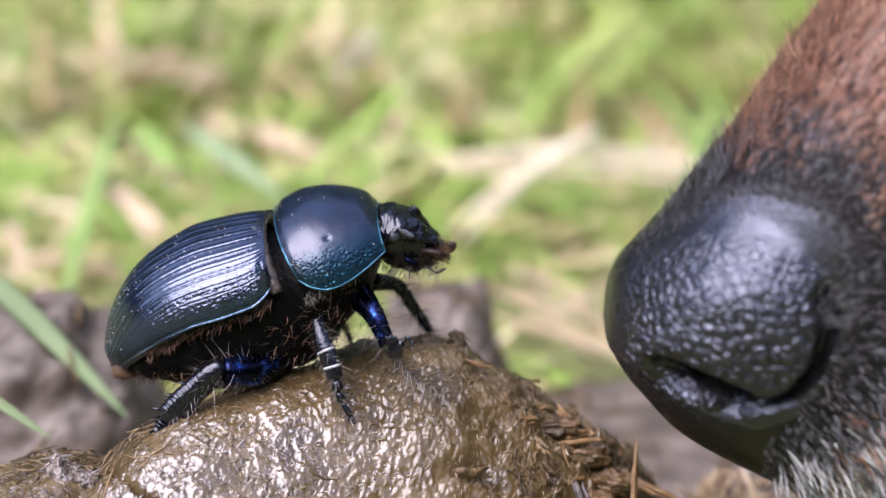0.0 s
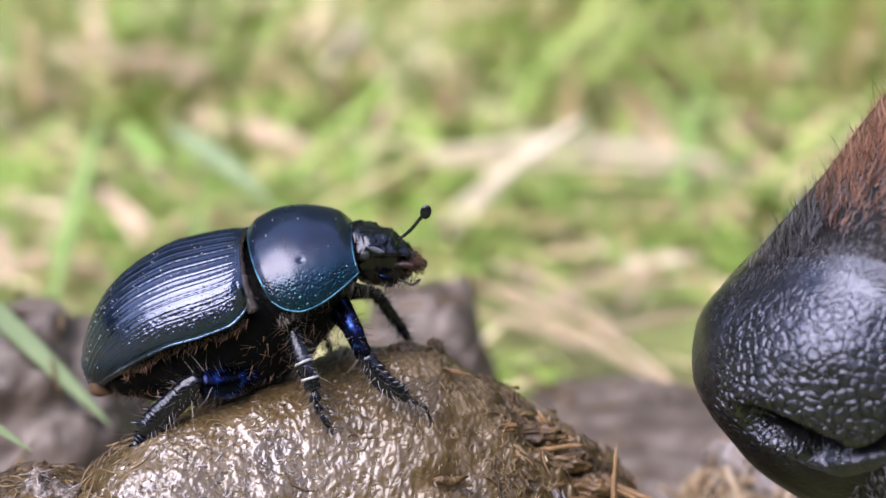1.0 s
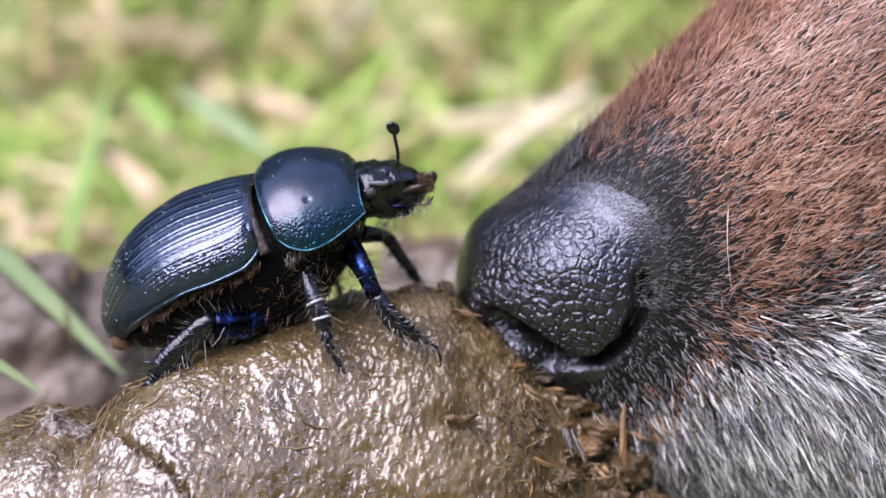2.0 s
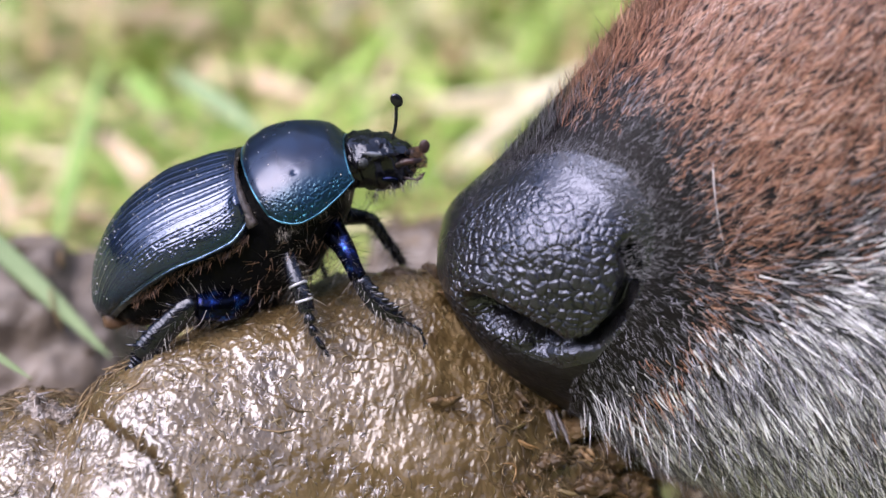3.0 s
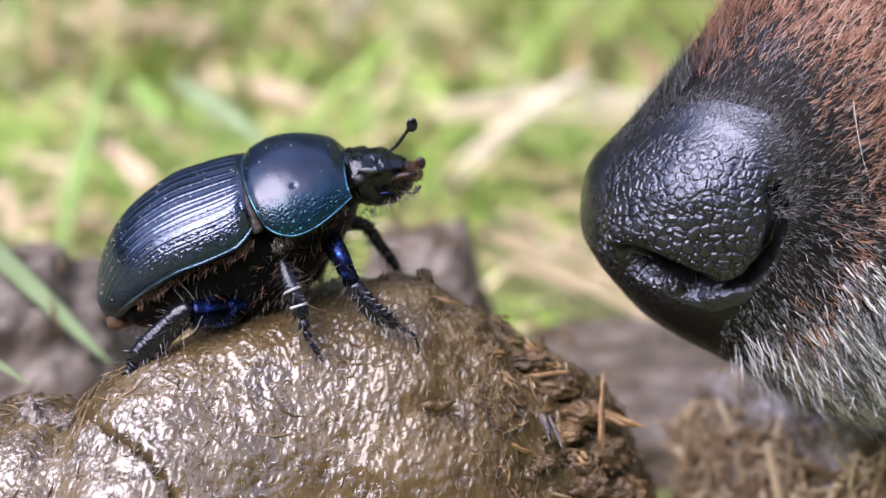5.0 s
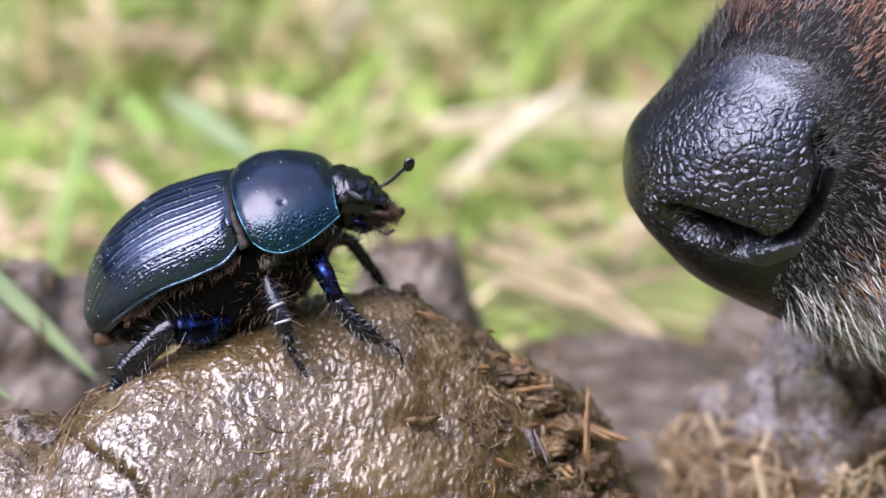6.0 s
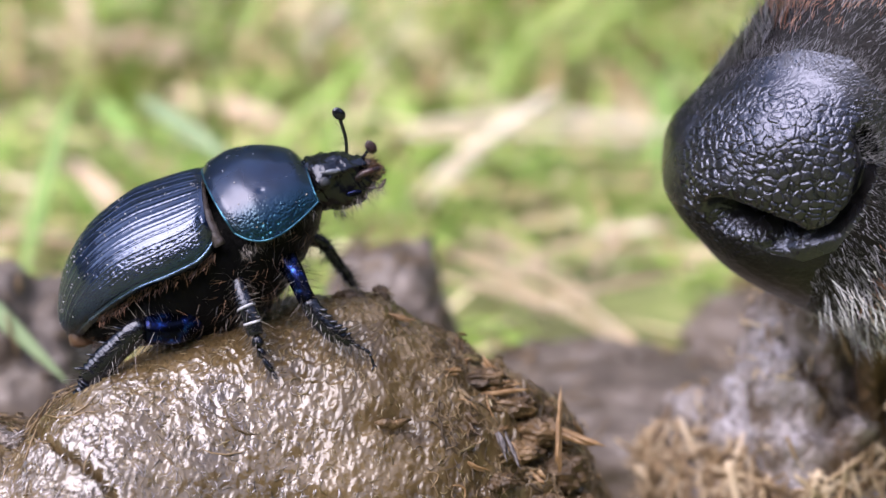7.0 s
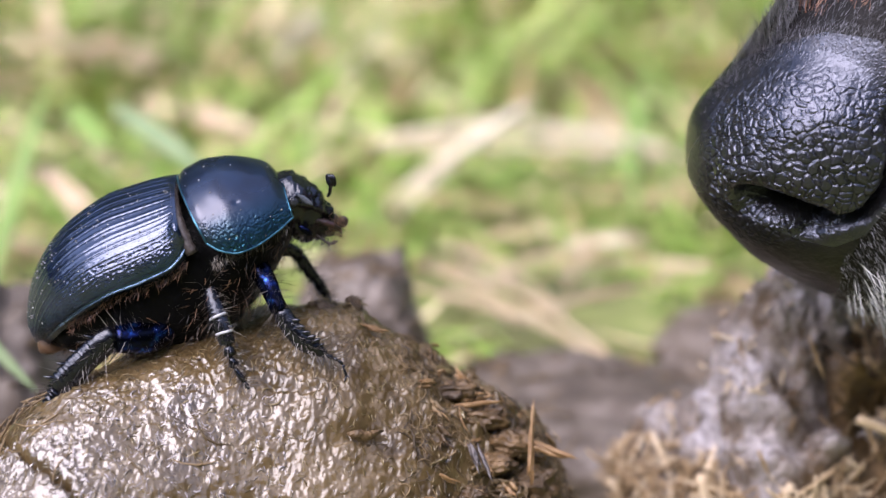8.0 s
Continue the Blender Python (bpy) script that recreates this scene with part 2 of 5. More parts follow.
STEEL = shader("steel_blue_rim", [(0.4, (0.06, 0.10, 0.17)), (0.7, (0.24, 0.36, 0.52))], 0.8, (0.2, 0.3), metal=0.8)
CHITIN = shader("black_chitin", [(0.3, (0.002, 0.002, 0.003)), (0.7, (0.007, 0.007, 0.010))], 0.6, (0.10, 0.22), [("noise", 0.25, 0.04)], ior=1.55, tint=(0.85, 0.9, 1.0))
BELLY = shader("dark_belly", [(0.3, (0.002, 0.002, 0.003)), (0.65, (0.004, 0.004, 0.004)), (0.85, (0.016, 0.008, 0.005))], 0.9, (0.35, 0.5), [("noise", 0.3, 0.08)], spec=0.06)
BLUE = shader("metallic_blue", [(0.46, (0.004, 0.005, 0.012)), (0.58, (0.008, 0.014, 0.07)), (0.68, (0.03, 0.11, 0.38))], 0.7, (0.18, 0.3), metal=0.9)
MOUTH = shader("reddish_mouthpart", [(0.4, (0.008, 0.005, 0.005)), (0.7, (0.05, 0.02, 0.017))], 0.4, (0.3, 0.45), [("noise", 0.2, 0.05)])
STEEL_HORN = shader("grey_blue_horn", [(0.3, (0.03, 0.036, 0.045)), (0.7, (0.11, 0.12, 0.14))], 0.4, (0.2, 0.3), [("noise", 0.2, 0.02)], spec=0.7)
EYE = shader("grey_eye", [(0.3, (0.015, 0.017, 0.02)), (0.7, (0.05, 0.055, 0.065))], 0.4, (0.12, 0.2), [("cells", 0.06, 0.01)])
PALE_BAND = shader("pale_joint", [(0.3, (0.30, 0.31, 0.33)), (0.7, (0.55, 0.55, 0.58))], 0.3, (0.35, 0.5))
SETA = shader("dark_bristle", [(0.2, (0.012, 0.010, 0.009)), (0.6, (0.09, 0.07, 0.055)), (0.95, (0.40, 0.37, 0.34))], 0.5, (0.35, 0.5), island=0.9)
TAN_SETA = shader("tan_bristle", [(0.3, (0.014, 0.008, 0.005)), (0.95, (0.26, 0.145, 0.08))], 0.5, (0.4, 0.5), island=0.9)
MEMBRANE = shader("grey_brown_membrane", [(0.3, (0.03, 0.024, 0.022)), (0.6, (0.085, 0.070, 0.066)), (0.8, (0.20, 0.17, 0.16))], 0.5, (0.35, 0.55), [("noise", 0.25, 0.08)])
RUSTY_SETA = shader("rusty_bristle", [(0.2, (0.03, 0.014, 0.008)), (0.6, (0.10, 0.042, 0.022)), (0.95, (0.28, 0.15, 0.085))], 0.5, (0.4, 0.5), island=0.9)
SPECK = shader("pale_specks", [(0.2, (0.14, 0.125, 0.10)), (0.8, (0.5, 0.47, 0.4))], 0.3, (0.5, 0.7), island=0.8)

LEATHER = shader("wet_black_leather", [(0.35, (0.005, 0.005, 0.006)), (0.65, (0.015, 0.014, 0.015))], 1.0, (0.20, 0.32), [("noise", 0.9, 0.06), ("cells", 0.24, 0.014), ("noise", 0.22, 0.022)], ior=1.78, tint=(0.76, 0.82, 1.0))
# Lip leather made darker and duller to stand for shade under the nose.
SHADED_LIP = shader("black_lip", [(0.35, (0.004, 0.004, 0.005)), (0.65, (0.011, 0.010, 0.011))], 1.0, (0.30, 0.45), [("noise", 0.6, 0.08), ("noise", 0.2, 0.03)], spec=0.3)
SKIN = shader("dark_skin", [(0.3, (0.004, 0.004, 0.004)), (0.7, (0.012, 0.010, 0.010))], 1.5, (0.5, 0.7), [("noise", 0.5, 0.1)], spec=0.15)
# The grey-blue end of the ramp paints hair sheen into the palest strands.
FUR_DARK = shader("black_fur", [(0.1, (0.006, 0.006, 0.007)), (0.5, (0.030, 0.029, 0.034)), (0.9, (0.27, 0.265, 0.30))], 1.0, (0.25, 0.4), island=0.9, spec=0.8)
FUR_BROWN = shader("red_brown_fur", [(0.25, (0.024, 0.012, 0.009)), (0.45, (0.185, 0.082, 0.050)), (0.6, (0.38, 0.190, 0.120)), (0.82, (0.66, 0.45, 0.33))], 5.0, (0.35, 0.5), island=0.38)
FUR_PALE = shader("fawn_fur", [(0.1, (0.24, 0.12, 0.08)), (0.9, (0.60, 0.44, 0.37))], 1.0, (0.35, 0.5), island=0.9)
FUR_WHITE = shader("white_fur", [(0.05, (0.30, 0.30, 0.32)), (0.35, (0.8, 0.8, 0.81)), (0.9, (0.93, 0.93, 0.93))], 1.0, (0.35, 0.5), island=0.9)

rng = np.random.default_rng(7)


# ---- ground and meadow ----
def make_ground():
    ax = np.concatenate([-np.geomspace(60000, 400, 14), np.linspace(-350, 350, 90), np.geomspace(400, 60000, 14)])
    ay = np.concatenate([-np.geomspace(60000, 400, 14), np.linspace(-300, 700, 110), np.geomspace(760, 60000, 14)])
    gx, gy = np.meshgrid(ax, ay)
    p = np.stack([gx, gy, 0 * gx], -1)
    near = np.exp(-np.maximum(0, np.hypot(gx, gy - 150) - 400) / 300)
    p[..., 2] = (noise_at(p, 60.0, 3) * 5.0).reshape(gx.shape) * near - 2.5
    return thing("ground", lattice(p), SOIL, "mossy brown meadow soil with short green growth", "ground", kind="structure")


def blades(n, xs, ys, heights, widths, lean, seed):
    r = np.random.default_rng(seed)
    x = r.uniform(*xs, n)
    y = ys[0] + (ys[1] - ys[0]) * r.random(n) ** 0.8
    base = np.stack([x, y, np.full(n, -3.0)], 1)
    az = r.uniform(0, 2 * math.pi, n)
    el = np.radians(r.uniform(*lean, n))
    way = np.stack([np.cos(az) * np.cos(el), np.sin(az) * np.cos(el), np.sin(el)], 1)
    side = np.stack([-np.sin(az), np.cos(az), r.uniform(-0.5, 0.5, n)], 1)
    bend = np.stack([np.cos(az) * 0.25, np.sin(az) * 0.25, -r.uniform(0.05, 0.45, n)], 1)
    return ribbons(base, way, side, r.uniform(*heights, n) * np.clip(y / 260, 0.3, 1), r.uniform(*widths, n) * np.clip(y / 200, 0.45, 1), bend, 4)


def stalk_shape(a, b, width, bow=0.03, flat=0.45):
    """A slightly bowed, flattened stem from a to b."""
    a, b = np.array(a, float), np.array(b, float)
    t = np.linspace(0, 1, 9)[:, None]
    mid = np.array([0, 0, 1.0]) * np.linalg.norm(b - a) * bow
    p = a + (b - a) * t + mid * (4 * t * (1 - t))
    r = width / 2 * np.interp(t[:, 0], [0, 0.1, 0.85, 1], [0.85, 1, 0.9, 0.45])
    return tube(p, r, 8, flat)


make_ground()


def make_added_tree_ring():
    """Dark trees added out of view; their height varies by side to shape light and reflections."""
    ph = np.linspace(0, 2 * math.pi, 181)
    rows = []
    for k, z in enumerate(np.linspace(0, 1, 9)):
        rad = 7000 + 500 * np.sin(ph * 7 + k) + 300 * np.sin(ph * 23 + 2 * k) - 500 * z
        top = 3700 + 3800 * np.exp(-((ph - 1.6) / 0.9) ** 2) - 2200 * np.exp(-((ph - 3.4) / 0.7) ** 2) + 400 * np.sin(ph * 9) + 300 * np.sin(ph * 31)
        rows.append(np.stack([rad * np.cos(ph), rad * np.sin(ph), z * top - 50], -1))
    return thing("added_tree_ring", lattice(rows), ADDED_WOOD, "dark green wood edge round the meadow", "trees", kind="structure")


make_added_tree_ring()
thing("grass", blades(4200, (-230, 230), (65, 640), (18, 62), (1.6, 4.2), (15, 70), 1), GRASS, "soft green meadow grass blades growing from the soil", "grass", kind="stuff")
thing("dead_grass", blades(3900, (-230, 230), (62, 640), (20, 70), (1.5, 4.0), (4, 40), 2), HAY, "pale yellow dead grass lying among green blades", "dry grass", kind="stuff")

def outer(n, seed):
    v, f = blades(n, (-1100, 1100), (-900, 1500), (40, 90), (2.5, 5.0), (15, 70), seed)
    keep = [(abs(q[0]) > 230 or q[1] > 620 or q[1] < -260) for q in v[::9]]
    return v, [q for q in f if keep[q[0] // 9]]


def meadow(n, seed, lean):
    """Coarser grass out to the added tree ring; blades grow broader with distance."""
    r = np.random.default_rng(seed)
    far, az = 320 + 6300 * r.random(n) ** 0.75, r.uniform(0, 2 * math.pi, n)
    base = np.stack([far * np.cos(az), 150 + far * np.sin(az), np.full(n, -4.0)], 1)
    base = base[(np.abs(base[:, 0]) > 240) | (base[:, 1] > 620) | (base[:, 1] < -300)]
    n = len(base)
    far = np.hypot(base[:, 0], base[:, 1] - 150)
    turn, el = r.uniform(0, 2 * math.pi, n), np.radians(r.uniform(*lean, n))
    way = np.stack([np.cos(turn) * np.cos(el), np.sin(turn) * np.cos(el), np.sin(el)], 1)
    side = np.stack([-np.sin(turn), np.cos(turn), r.uniform(-0.5, 0.5, n)], 1)
    bend = np.stack([np.cos(turn) * 0.3, np.sin(turn) * 0.3, -r.uniform(0.1, 0.5, n)], 1)
    return ribbons(base, way, side, r.uniform(50, 110, n) * (1 + far / 4000), 4 + far / 260, bend, 3)


thing("outer_grass", outer(14000, 8), GRASS, "green meadow grass spreading all around", "grass", kind="stuff")
thing("meadow_grass", meadow(34000, 9, (8, 50)), GRASS, "green meadow grass reaching to the wood edge", "grass", kind="stuff")
thing("meadow_litter", meadow(14000, 10, (3, 25)), HAY, "pale dead grass lying through the meadow", "dry grass", kind="stuff")
thing("low_grass", blades(2100, (-90, 110), (44, 150), (28, 60), (2.2, 4.6), (5, 45), 5), GRASS, "short green grass between the droppings", "grass", kind="stuff")
thing("grass_litter", blades(3100, (-90, 110), (44, 150), (30, 75), (2.0, 4.4), (2, 25), 6), HAY, "pale litter of dead grass on the soil", "dry grass", kind="stuff")

for a, b, w in (((21.3, 138.3, 14.1), (-1.5, 113.9, 0.2), 2.7), ((-2, 136.6, 7.8), (45.0, 142.3, 5.4), 2.8), ((3.4, 80.0, 5.2), (23.6, 44.5, 3.4), 0.8),
                ((-41.9, 96.9, 11.5), (-34.0, 89.2, 6.2), 2.8), ((-51.5, 93.9, 2.9), (-40.0, 93.9, 2.8), 2.0), ((-41.6, 177.2, 5.6), (-17.7, 166.0, 1.8), 4.0), ((-80, 262, 30), (-67, 240, 8), 3.8), ((60, 170, 2), (48, 156, 10), 3.0),
                ((-67.3, 240.3, 8.4), (-41.1, 229.1, 5.4), 4.4), ((-14.6, 244, 15.5), (-20.8, 229.4, 6.5), 4.6), ((-9.5, 229.0, 4.8), (1.9, 251.4, 11.2), 3.4),
                ((20.2, 82.7, 0.6), (24.7, 84.6, 7.5), 1.1), ((-48.2, 75.6, 12.0), (-44.4, 64.2, 8.1), 1.6), ((22.7, 103.4, 0.8), (33.4, 103.7, 1.8), 1.8), ((31.5, 86, 2.2), (37.0, 86.5, 2.8), 2.2), ((5, 95, 4), (20, 70, 1.5), 0.6), ((12, 70, 7), (22, 95, 3), 0.5), ((2, 62, 7), (16, 60, 3), 0.6), ((14, 62, 4), (28, 66, 6), 0.5), ((8, 75, 2), (24, 80, 7), 0.5)):
    c = (np.array(a) + b) / 2
    split = [stalk_shape((a - c) * rng.uniform(0.7, 1) + rng.normal(size=3) * w * 0.22, (b - c) * rng.uniform(0.7, 1.05) + rng.normal(size=3) * w * 0.35, w * rng.uniform(0.3, 0.65), rng.uniform(0, 0.08)) for k in range(5)]
    tone = PALE_STRAW if c[1] > 100 and -25 < c[0] < 45 else STRAW
    stem = thing("straw", split[0], tone, "bleached dry straw stem lying in the grass", "straw", group="straws in the grass", at=c)
    for more in split[1:]:
        part("sliver", more, tone, stem)


def leaf_shape(a, b, width, droop):
    a, b = np.array(a, float), np.array(b, float)
    d = (b - a) / np.linalg.norm(b - a)
    side = np.cross(d, [0.0, -0.9, 0.4])
    side /= np.linalg.norm(side)
    nrm = np.cross(side, d)
    rows = []
    for t in np.linspace(0, 1, 14):
        w = width / 2 * min(1, 0.35 + 2.2 * t) * (1 - t ** 3) + 0.05
        c = a + (b - a) * t + np.array([0, 0, droop]) * 4 * t * (1 - t)
        ring = [c - side * w + nrm * 0.1, c - side * w * 0.5 - nrm * 0.08, c - nrm * 0.16, c + side * w * 0.5 - nrm * 0.08, c + side * w + nrm * 0.1,
                c + side * w * 0.5 + nrm * 0.02, c, c - side * w * 0.5 + nrm * 0.02]
        rows.append(ring)
    return lattice(rows, True)


for a, b, w, dr, mt in (((-38.0, 21, 22.0), (-25.2, 17, 11.0), 1.7, 0.3, PALE_GRASS), ((-36.0, 3, 19.6), (-27.4, 2, 14.8), 0.8, 0.3, PALE_GRASS), ((-33.0, 99.8, 18.5), (-19.0, 84.4, 12.6), 2.6, 0.5, PALE_GRASS),
                        ((-44.6, 84.0, 1.0), (-41.0, 99.5, 20.8), 2.4, 0.5, LEAF), ((-43.8, 128.7, 13.6), (-36.5, 115.6, 9.9), 3.4, 0.3, LEAF), ((34.1, 134.2, -1.3), (39.1, 150, 16.8), 3.0, 0.3, LEAF)):
    c = (np.array(a) + b) / 2
    thing("grass_blade", leaf_shape(a - c, b - c, w, dr), mt, "single broad green grass blade arching over the ground", "grass blade", group="broad grass blades", at=c)


# ---- dung ----
RIDGE = curve([-60, -48, -40, -32, -27, -24, -22.5, -21, -19, -16, -13, -10.5, -7, -3.5, -1.5, -0.5, 2.9, 5.6, 9.1, 10.6, 12.5, 15, 17.5],
              [-4, 5, 11.5, 14.8, 16.4, 16.9, 16.4, 17.9, 19.3, 20.6, 21.5, 22.0, 22.7, 23.4, 23.1, 22.2, 20.2, 18.1, 15.6, 13.6, 10, 4, -4])
SPINE = curve([-60, -19, -12, -5, 3, 17.5], [-9.5, -8.2, -6, -3.6, -2.6, 0.5])
FRONT = curve([-60, -20, -7, 0, 8, 17.5], [13, 11.0, 9.2, 9.4, 7.6, 6])
CRACK = np.array([(-21.6, -8.4), (-21.0, -10.41), (-19.99, -12.03), (-18.98, -13.07), (-17.87, -13.76), (-16.73, -14.46), (-16.1, -15.04), (-13.81, -16.34)])


def line_distance(px, py, line):
    best = np.full(np.shape(px), 1e9)
    for (x0, y0), (x1, y1) in zip(line[:-1], line[1:]):
        t = np.clip(((px - x0) * (x1 - x0) + (py - y0) * (y1 - y0)) / ((x1 - x0) ** 2 + (y1 - y0) ** 2), 0, 1)
        best = np.minimum(best, np.hypot(px - x0 - t * (x1 - x0), py - y0 - t * (y1 - y0)))
    return best


def mound_height(x, y):
    """The smooth top of the dung heap over a place."""
    x, y = np.asarray(x, float), np.asarray(y, float)
    yr = SPINE(x)
    t = np.where(y < yr, (yr - y) / FRONT(x), (y - yr) / 14.0)
    t = np.where(y < yr, t - 0.15 * (np.sqrt((t - 0.5) ** 2 + 0.01) + t - 0.5), t)
    hump = 1.5 * np.exp(-((x + 8.0) / 2.6) ** 2) * np.exp(-((y - 1.5) / 2.4) ** 2)
    return RIDGE(x) * np.sqrt(np.clip(1 - t ** 2, 0, 1)) - np.where(t > 1, (t - 1) * 20, 0) + hump


def heap_z(x, y):
    """The crust itself: lumps, fine relief and cracks on the smooth top."""
    z = mound_height(x, y)
    flat = np.stack([x, y, z], -1)
    rough = np.clip((x - 0.5) / 6, 0, 1)
    coarse = np.clip((x + 10) / 6, 0, 1) * (1 - rough)
    z = z + noise_at(flat, 0.5, 3, 31.0).reshape(z.shape) * 0.13 * coarse
    warp = flat + 0.25 * np.sin(flat[..., [1, 2, 0]] * 3.1 + 1.3 * np.sin(flat[..., [2, 0, 1]] * 1.7))
    for seed, grain, high in ((41.0, 0.52, 0.13), (47.0, 0.38, 0.10)):
        z = z + high * (0.55 + 0.45 * np.clip((x + 12) / 8, 0, 1)) * np.clip(1 - 3.0 * np.abs(noise_at(warp, grain, 1, seed)), 0, 1).reshape(z.shape)
    z = z + (noise_at(flat, 5.0, 4) * 0.42).reshape(z.shape) + (noise_at(flat, 1.3, 3, 9.0)).reshape(z.shape) * (0.13 + 0.75 * rough) + noise_at(flat, 3.0, 3, 17.0).reshape(z.shape) * 1.3 * rough
    z = z - 2.8 * np.exp(-((line_distance(x, y, CRACK) + 0.3 * noise_at(flat, 0.7, 3, 5.0).reshape(z.shape)) / 0.12) ** 2)
    z = z - 0.5 * np.exp(-(line_distance(x, y, np.array([(-2.58, -9.94), (-1.44, -9.44), (0.2, -8.83)])) / 0.25) ** 2)
    return z - 0.35 * np.exp(-(line_distance(x, y, np.array([(-6.09, -8.4), (-4.39, -8.34), (-3.39, -8.24)])) / 0.2) ** 2)


def make_mound():
    ax, ay = np.concatenate([np.linspace(-58, -32.3, 60), np.linspace(-32, 14, 600), np.linspace(14.2, 17.4, 16)]), np.concatenate([np.linspace(-24, -2, 280), np.linspace(-1.8, 11, 40)])
    gx, gy = np.meshgrid(ax, ay)
    z = heap_z(gx, gy)
    top = np.stack([gx, gy, np.maximum(z, -4)], -1)
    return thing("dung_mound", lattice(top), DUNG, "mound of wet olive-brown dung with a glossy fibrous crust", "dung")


heap = make_mound()


def heap_normal(x, y):
    e = 0.2
    n = np.stack([-(mound_height(x + e, y) - mound_height(x - e, y)) / (2 * e), -(mound_height(x, y + e) - mound_height(x, y - e)) / (2 * e), np.ones_like(x)], -1)
    return n / np.linalg.norm(n, axis=-1, keepdims=True)


def surface_fibres(n, xs, ys, lengths, radius, lift, seed, face=0.0, flat=1.0):
    """Short curled plant fibres half sunk in the crust."""
    r = np.random.default_rng(seed)
    x, y = r.uniform(*xs, n), r.uniform(*ys, n)
    steep = np.clip((SPINE(x) - y) / FRONT(x), -1, 1)
    keep = (mound_height(x, y) > 4) & (r.random(n) >= face * np.clip(1.35 - 3.2 * steep + 0.24 * np.clip(x + 11.5, 0, 12), 0, 1))
    keep &= line_distance(x, y, CRACK) > 0.17
    x, y = x[keep], y[keep]
    swirl = noise_at(np.stack([x, y, 0 * x], 1), 1.8, 2, seed) * 5.0 + r.normal(size=len(x)) * 0.55
    nrm, zs = heap_normal(x, y), heap_z(x, y)
    pieces = []
    for i in range(len(x)):
        d = np.cross(nrm[i], (math.cos(swirl[i]), math.sin(swirl[i]), r.normal() * 0.3))
        d /= np.linalg.norm(d)
        s = np.cross(nrm[i], d)
        L, c = r.uniform(*lengths), r.normal() * 0.6
        base = np.array([x[i], y[i], zs[i]]) - nrm[i] * 0.03
        t = np.linspace(-0.5, 0.5, 5)[:, None]
        p = base + d * t * L + s * (t * t * 2 * c * L) + nrm[i] * (lift * (r.random() + t * r.uniform(-1, 1)) - 0.3 * np.abs(t) * lift)
        w = radius * r.uniform(0.6, 1.4)
        pieces.append(tube(p, w * np.array([0.15, 0.9, 1.1, 0.8, 0.1]), 3 if face else 4, flat))
    return gather(pieces)


part("fibre_crust", surface_fibres(4500, (-30, 7), (-17.5, 1), (0.3, 1.0), 0.042, 0.03, 3), FIBRE, heap, "wet plant fibres in the crust", "stuff")
part("glint_pale_crust", surface_fibres(9000, (-32, 5), (-21.5, -5), (0.3, 0.8), 0.065, 0.0, 13, 1.0, flat=0.8), GLINT_PALE_FIBRE, heap, "pale glistening curled fibres on the face", "stuff")
part("long_strand", surface_fibres(34, (-27, -9), (-17.5, -10.5), (1.6, 3.6), 0.055, 0.10, 15), CHAFF, heap, "long brown plant strands", "stuff")
part("bark_flake", surface_fibres(40, (3.0, 13.5), (-12, 1), (0.7, 2.0), 0.09, 0.5, 14, flat=0.3), BIT, heap, "orange-brown flakes of plant stem", "stuff")
part("chaff", surface_fibres(1500, (1.5, 14.5), (-13, 2), (0.4, 1.7), 0.036, 0.32, 4), CHAFF, heap, "dry brown chaff on the flank", "stuff")
part("chaff_edge", surface_fibres(220, (-27, -19), (-9.5, -2), (0.6, 2.2), 0.055, 0.5, 5), CHAFF, heap, "frayed brown chaff", "stuff")


def crumb(c, s, n, seed, skin, hair):
    """A ragged torn lump with fibres standing out of it."""
    r = np.random.default_rng(seed)
    cv, cf = blob((0, 0, 0), (1, 1, 1), 26, 36)
    k = 1 + 0.45 * noise_at(cv * np.array(s), 0.5, 3, seed) + 0.3 * np.abs(noise_at(cv * np.array(s), 0.2, 3, seed))
    cv = cv * k[:, None] * np.array(s) + np.array(c)
    ob = part("crumb", (cv, cf), skin, heap, "ragged crumb of dung")
    pick = r.integers(0, len(cv), n)
    way = (cv[pick] - np.array(c)) / np.array(s)
    way /= np.linalg.norm(way, axis=1, keepdims=True)
    pieces = []
    for q, w in zip(cv[pick], way):
        t = np.linspace(0, 1, 5)[:, None]
        d = np.cross(w, r.normal(size=3)) + w * r.uniform(-0.1, 0.25)
        pieces.append(tube(q - w * 0.05 + d * t * r.uniform(0.25, 0.7) + np.cross(d, w) * t * t * r.uniform(-0.3, 0.3), 0.038 * np.array([1, 1, 0.9, 0.7, 0.3]), 4))
    part("fibre", gather(pieces), hair, ob, "torn fibres", "stuff")


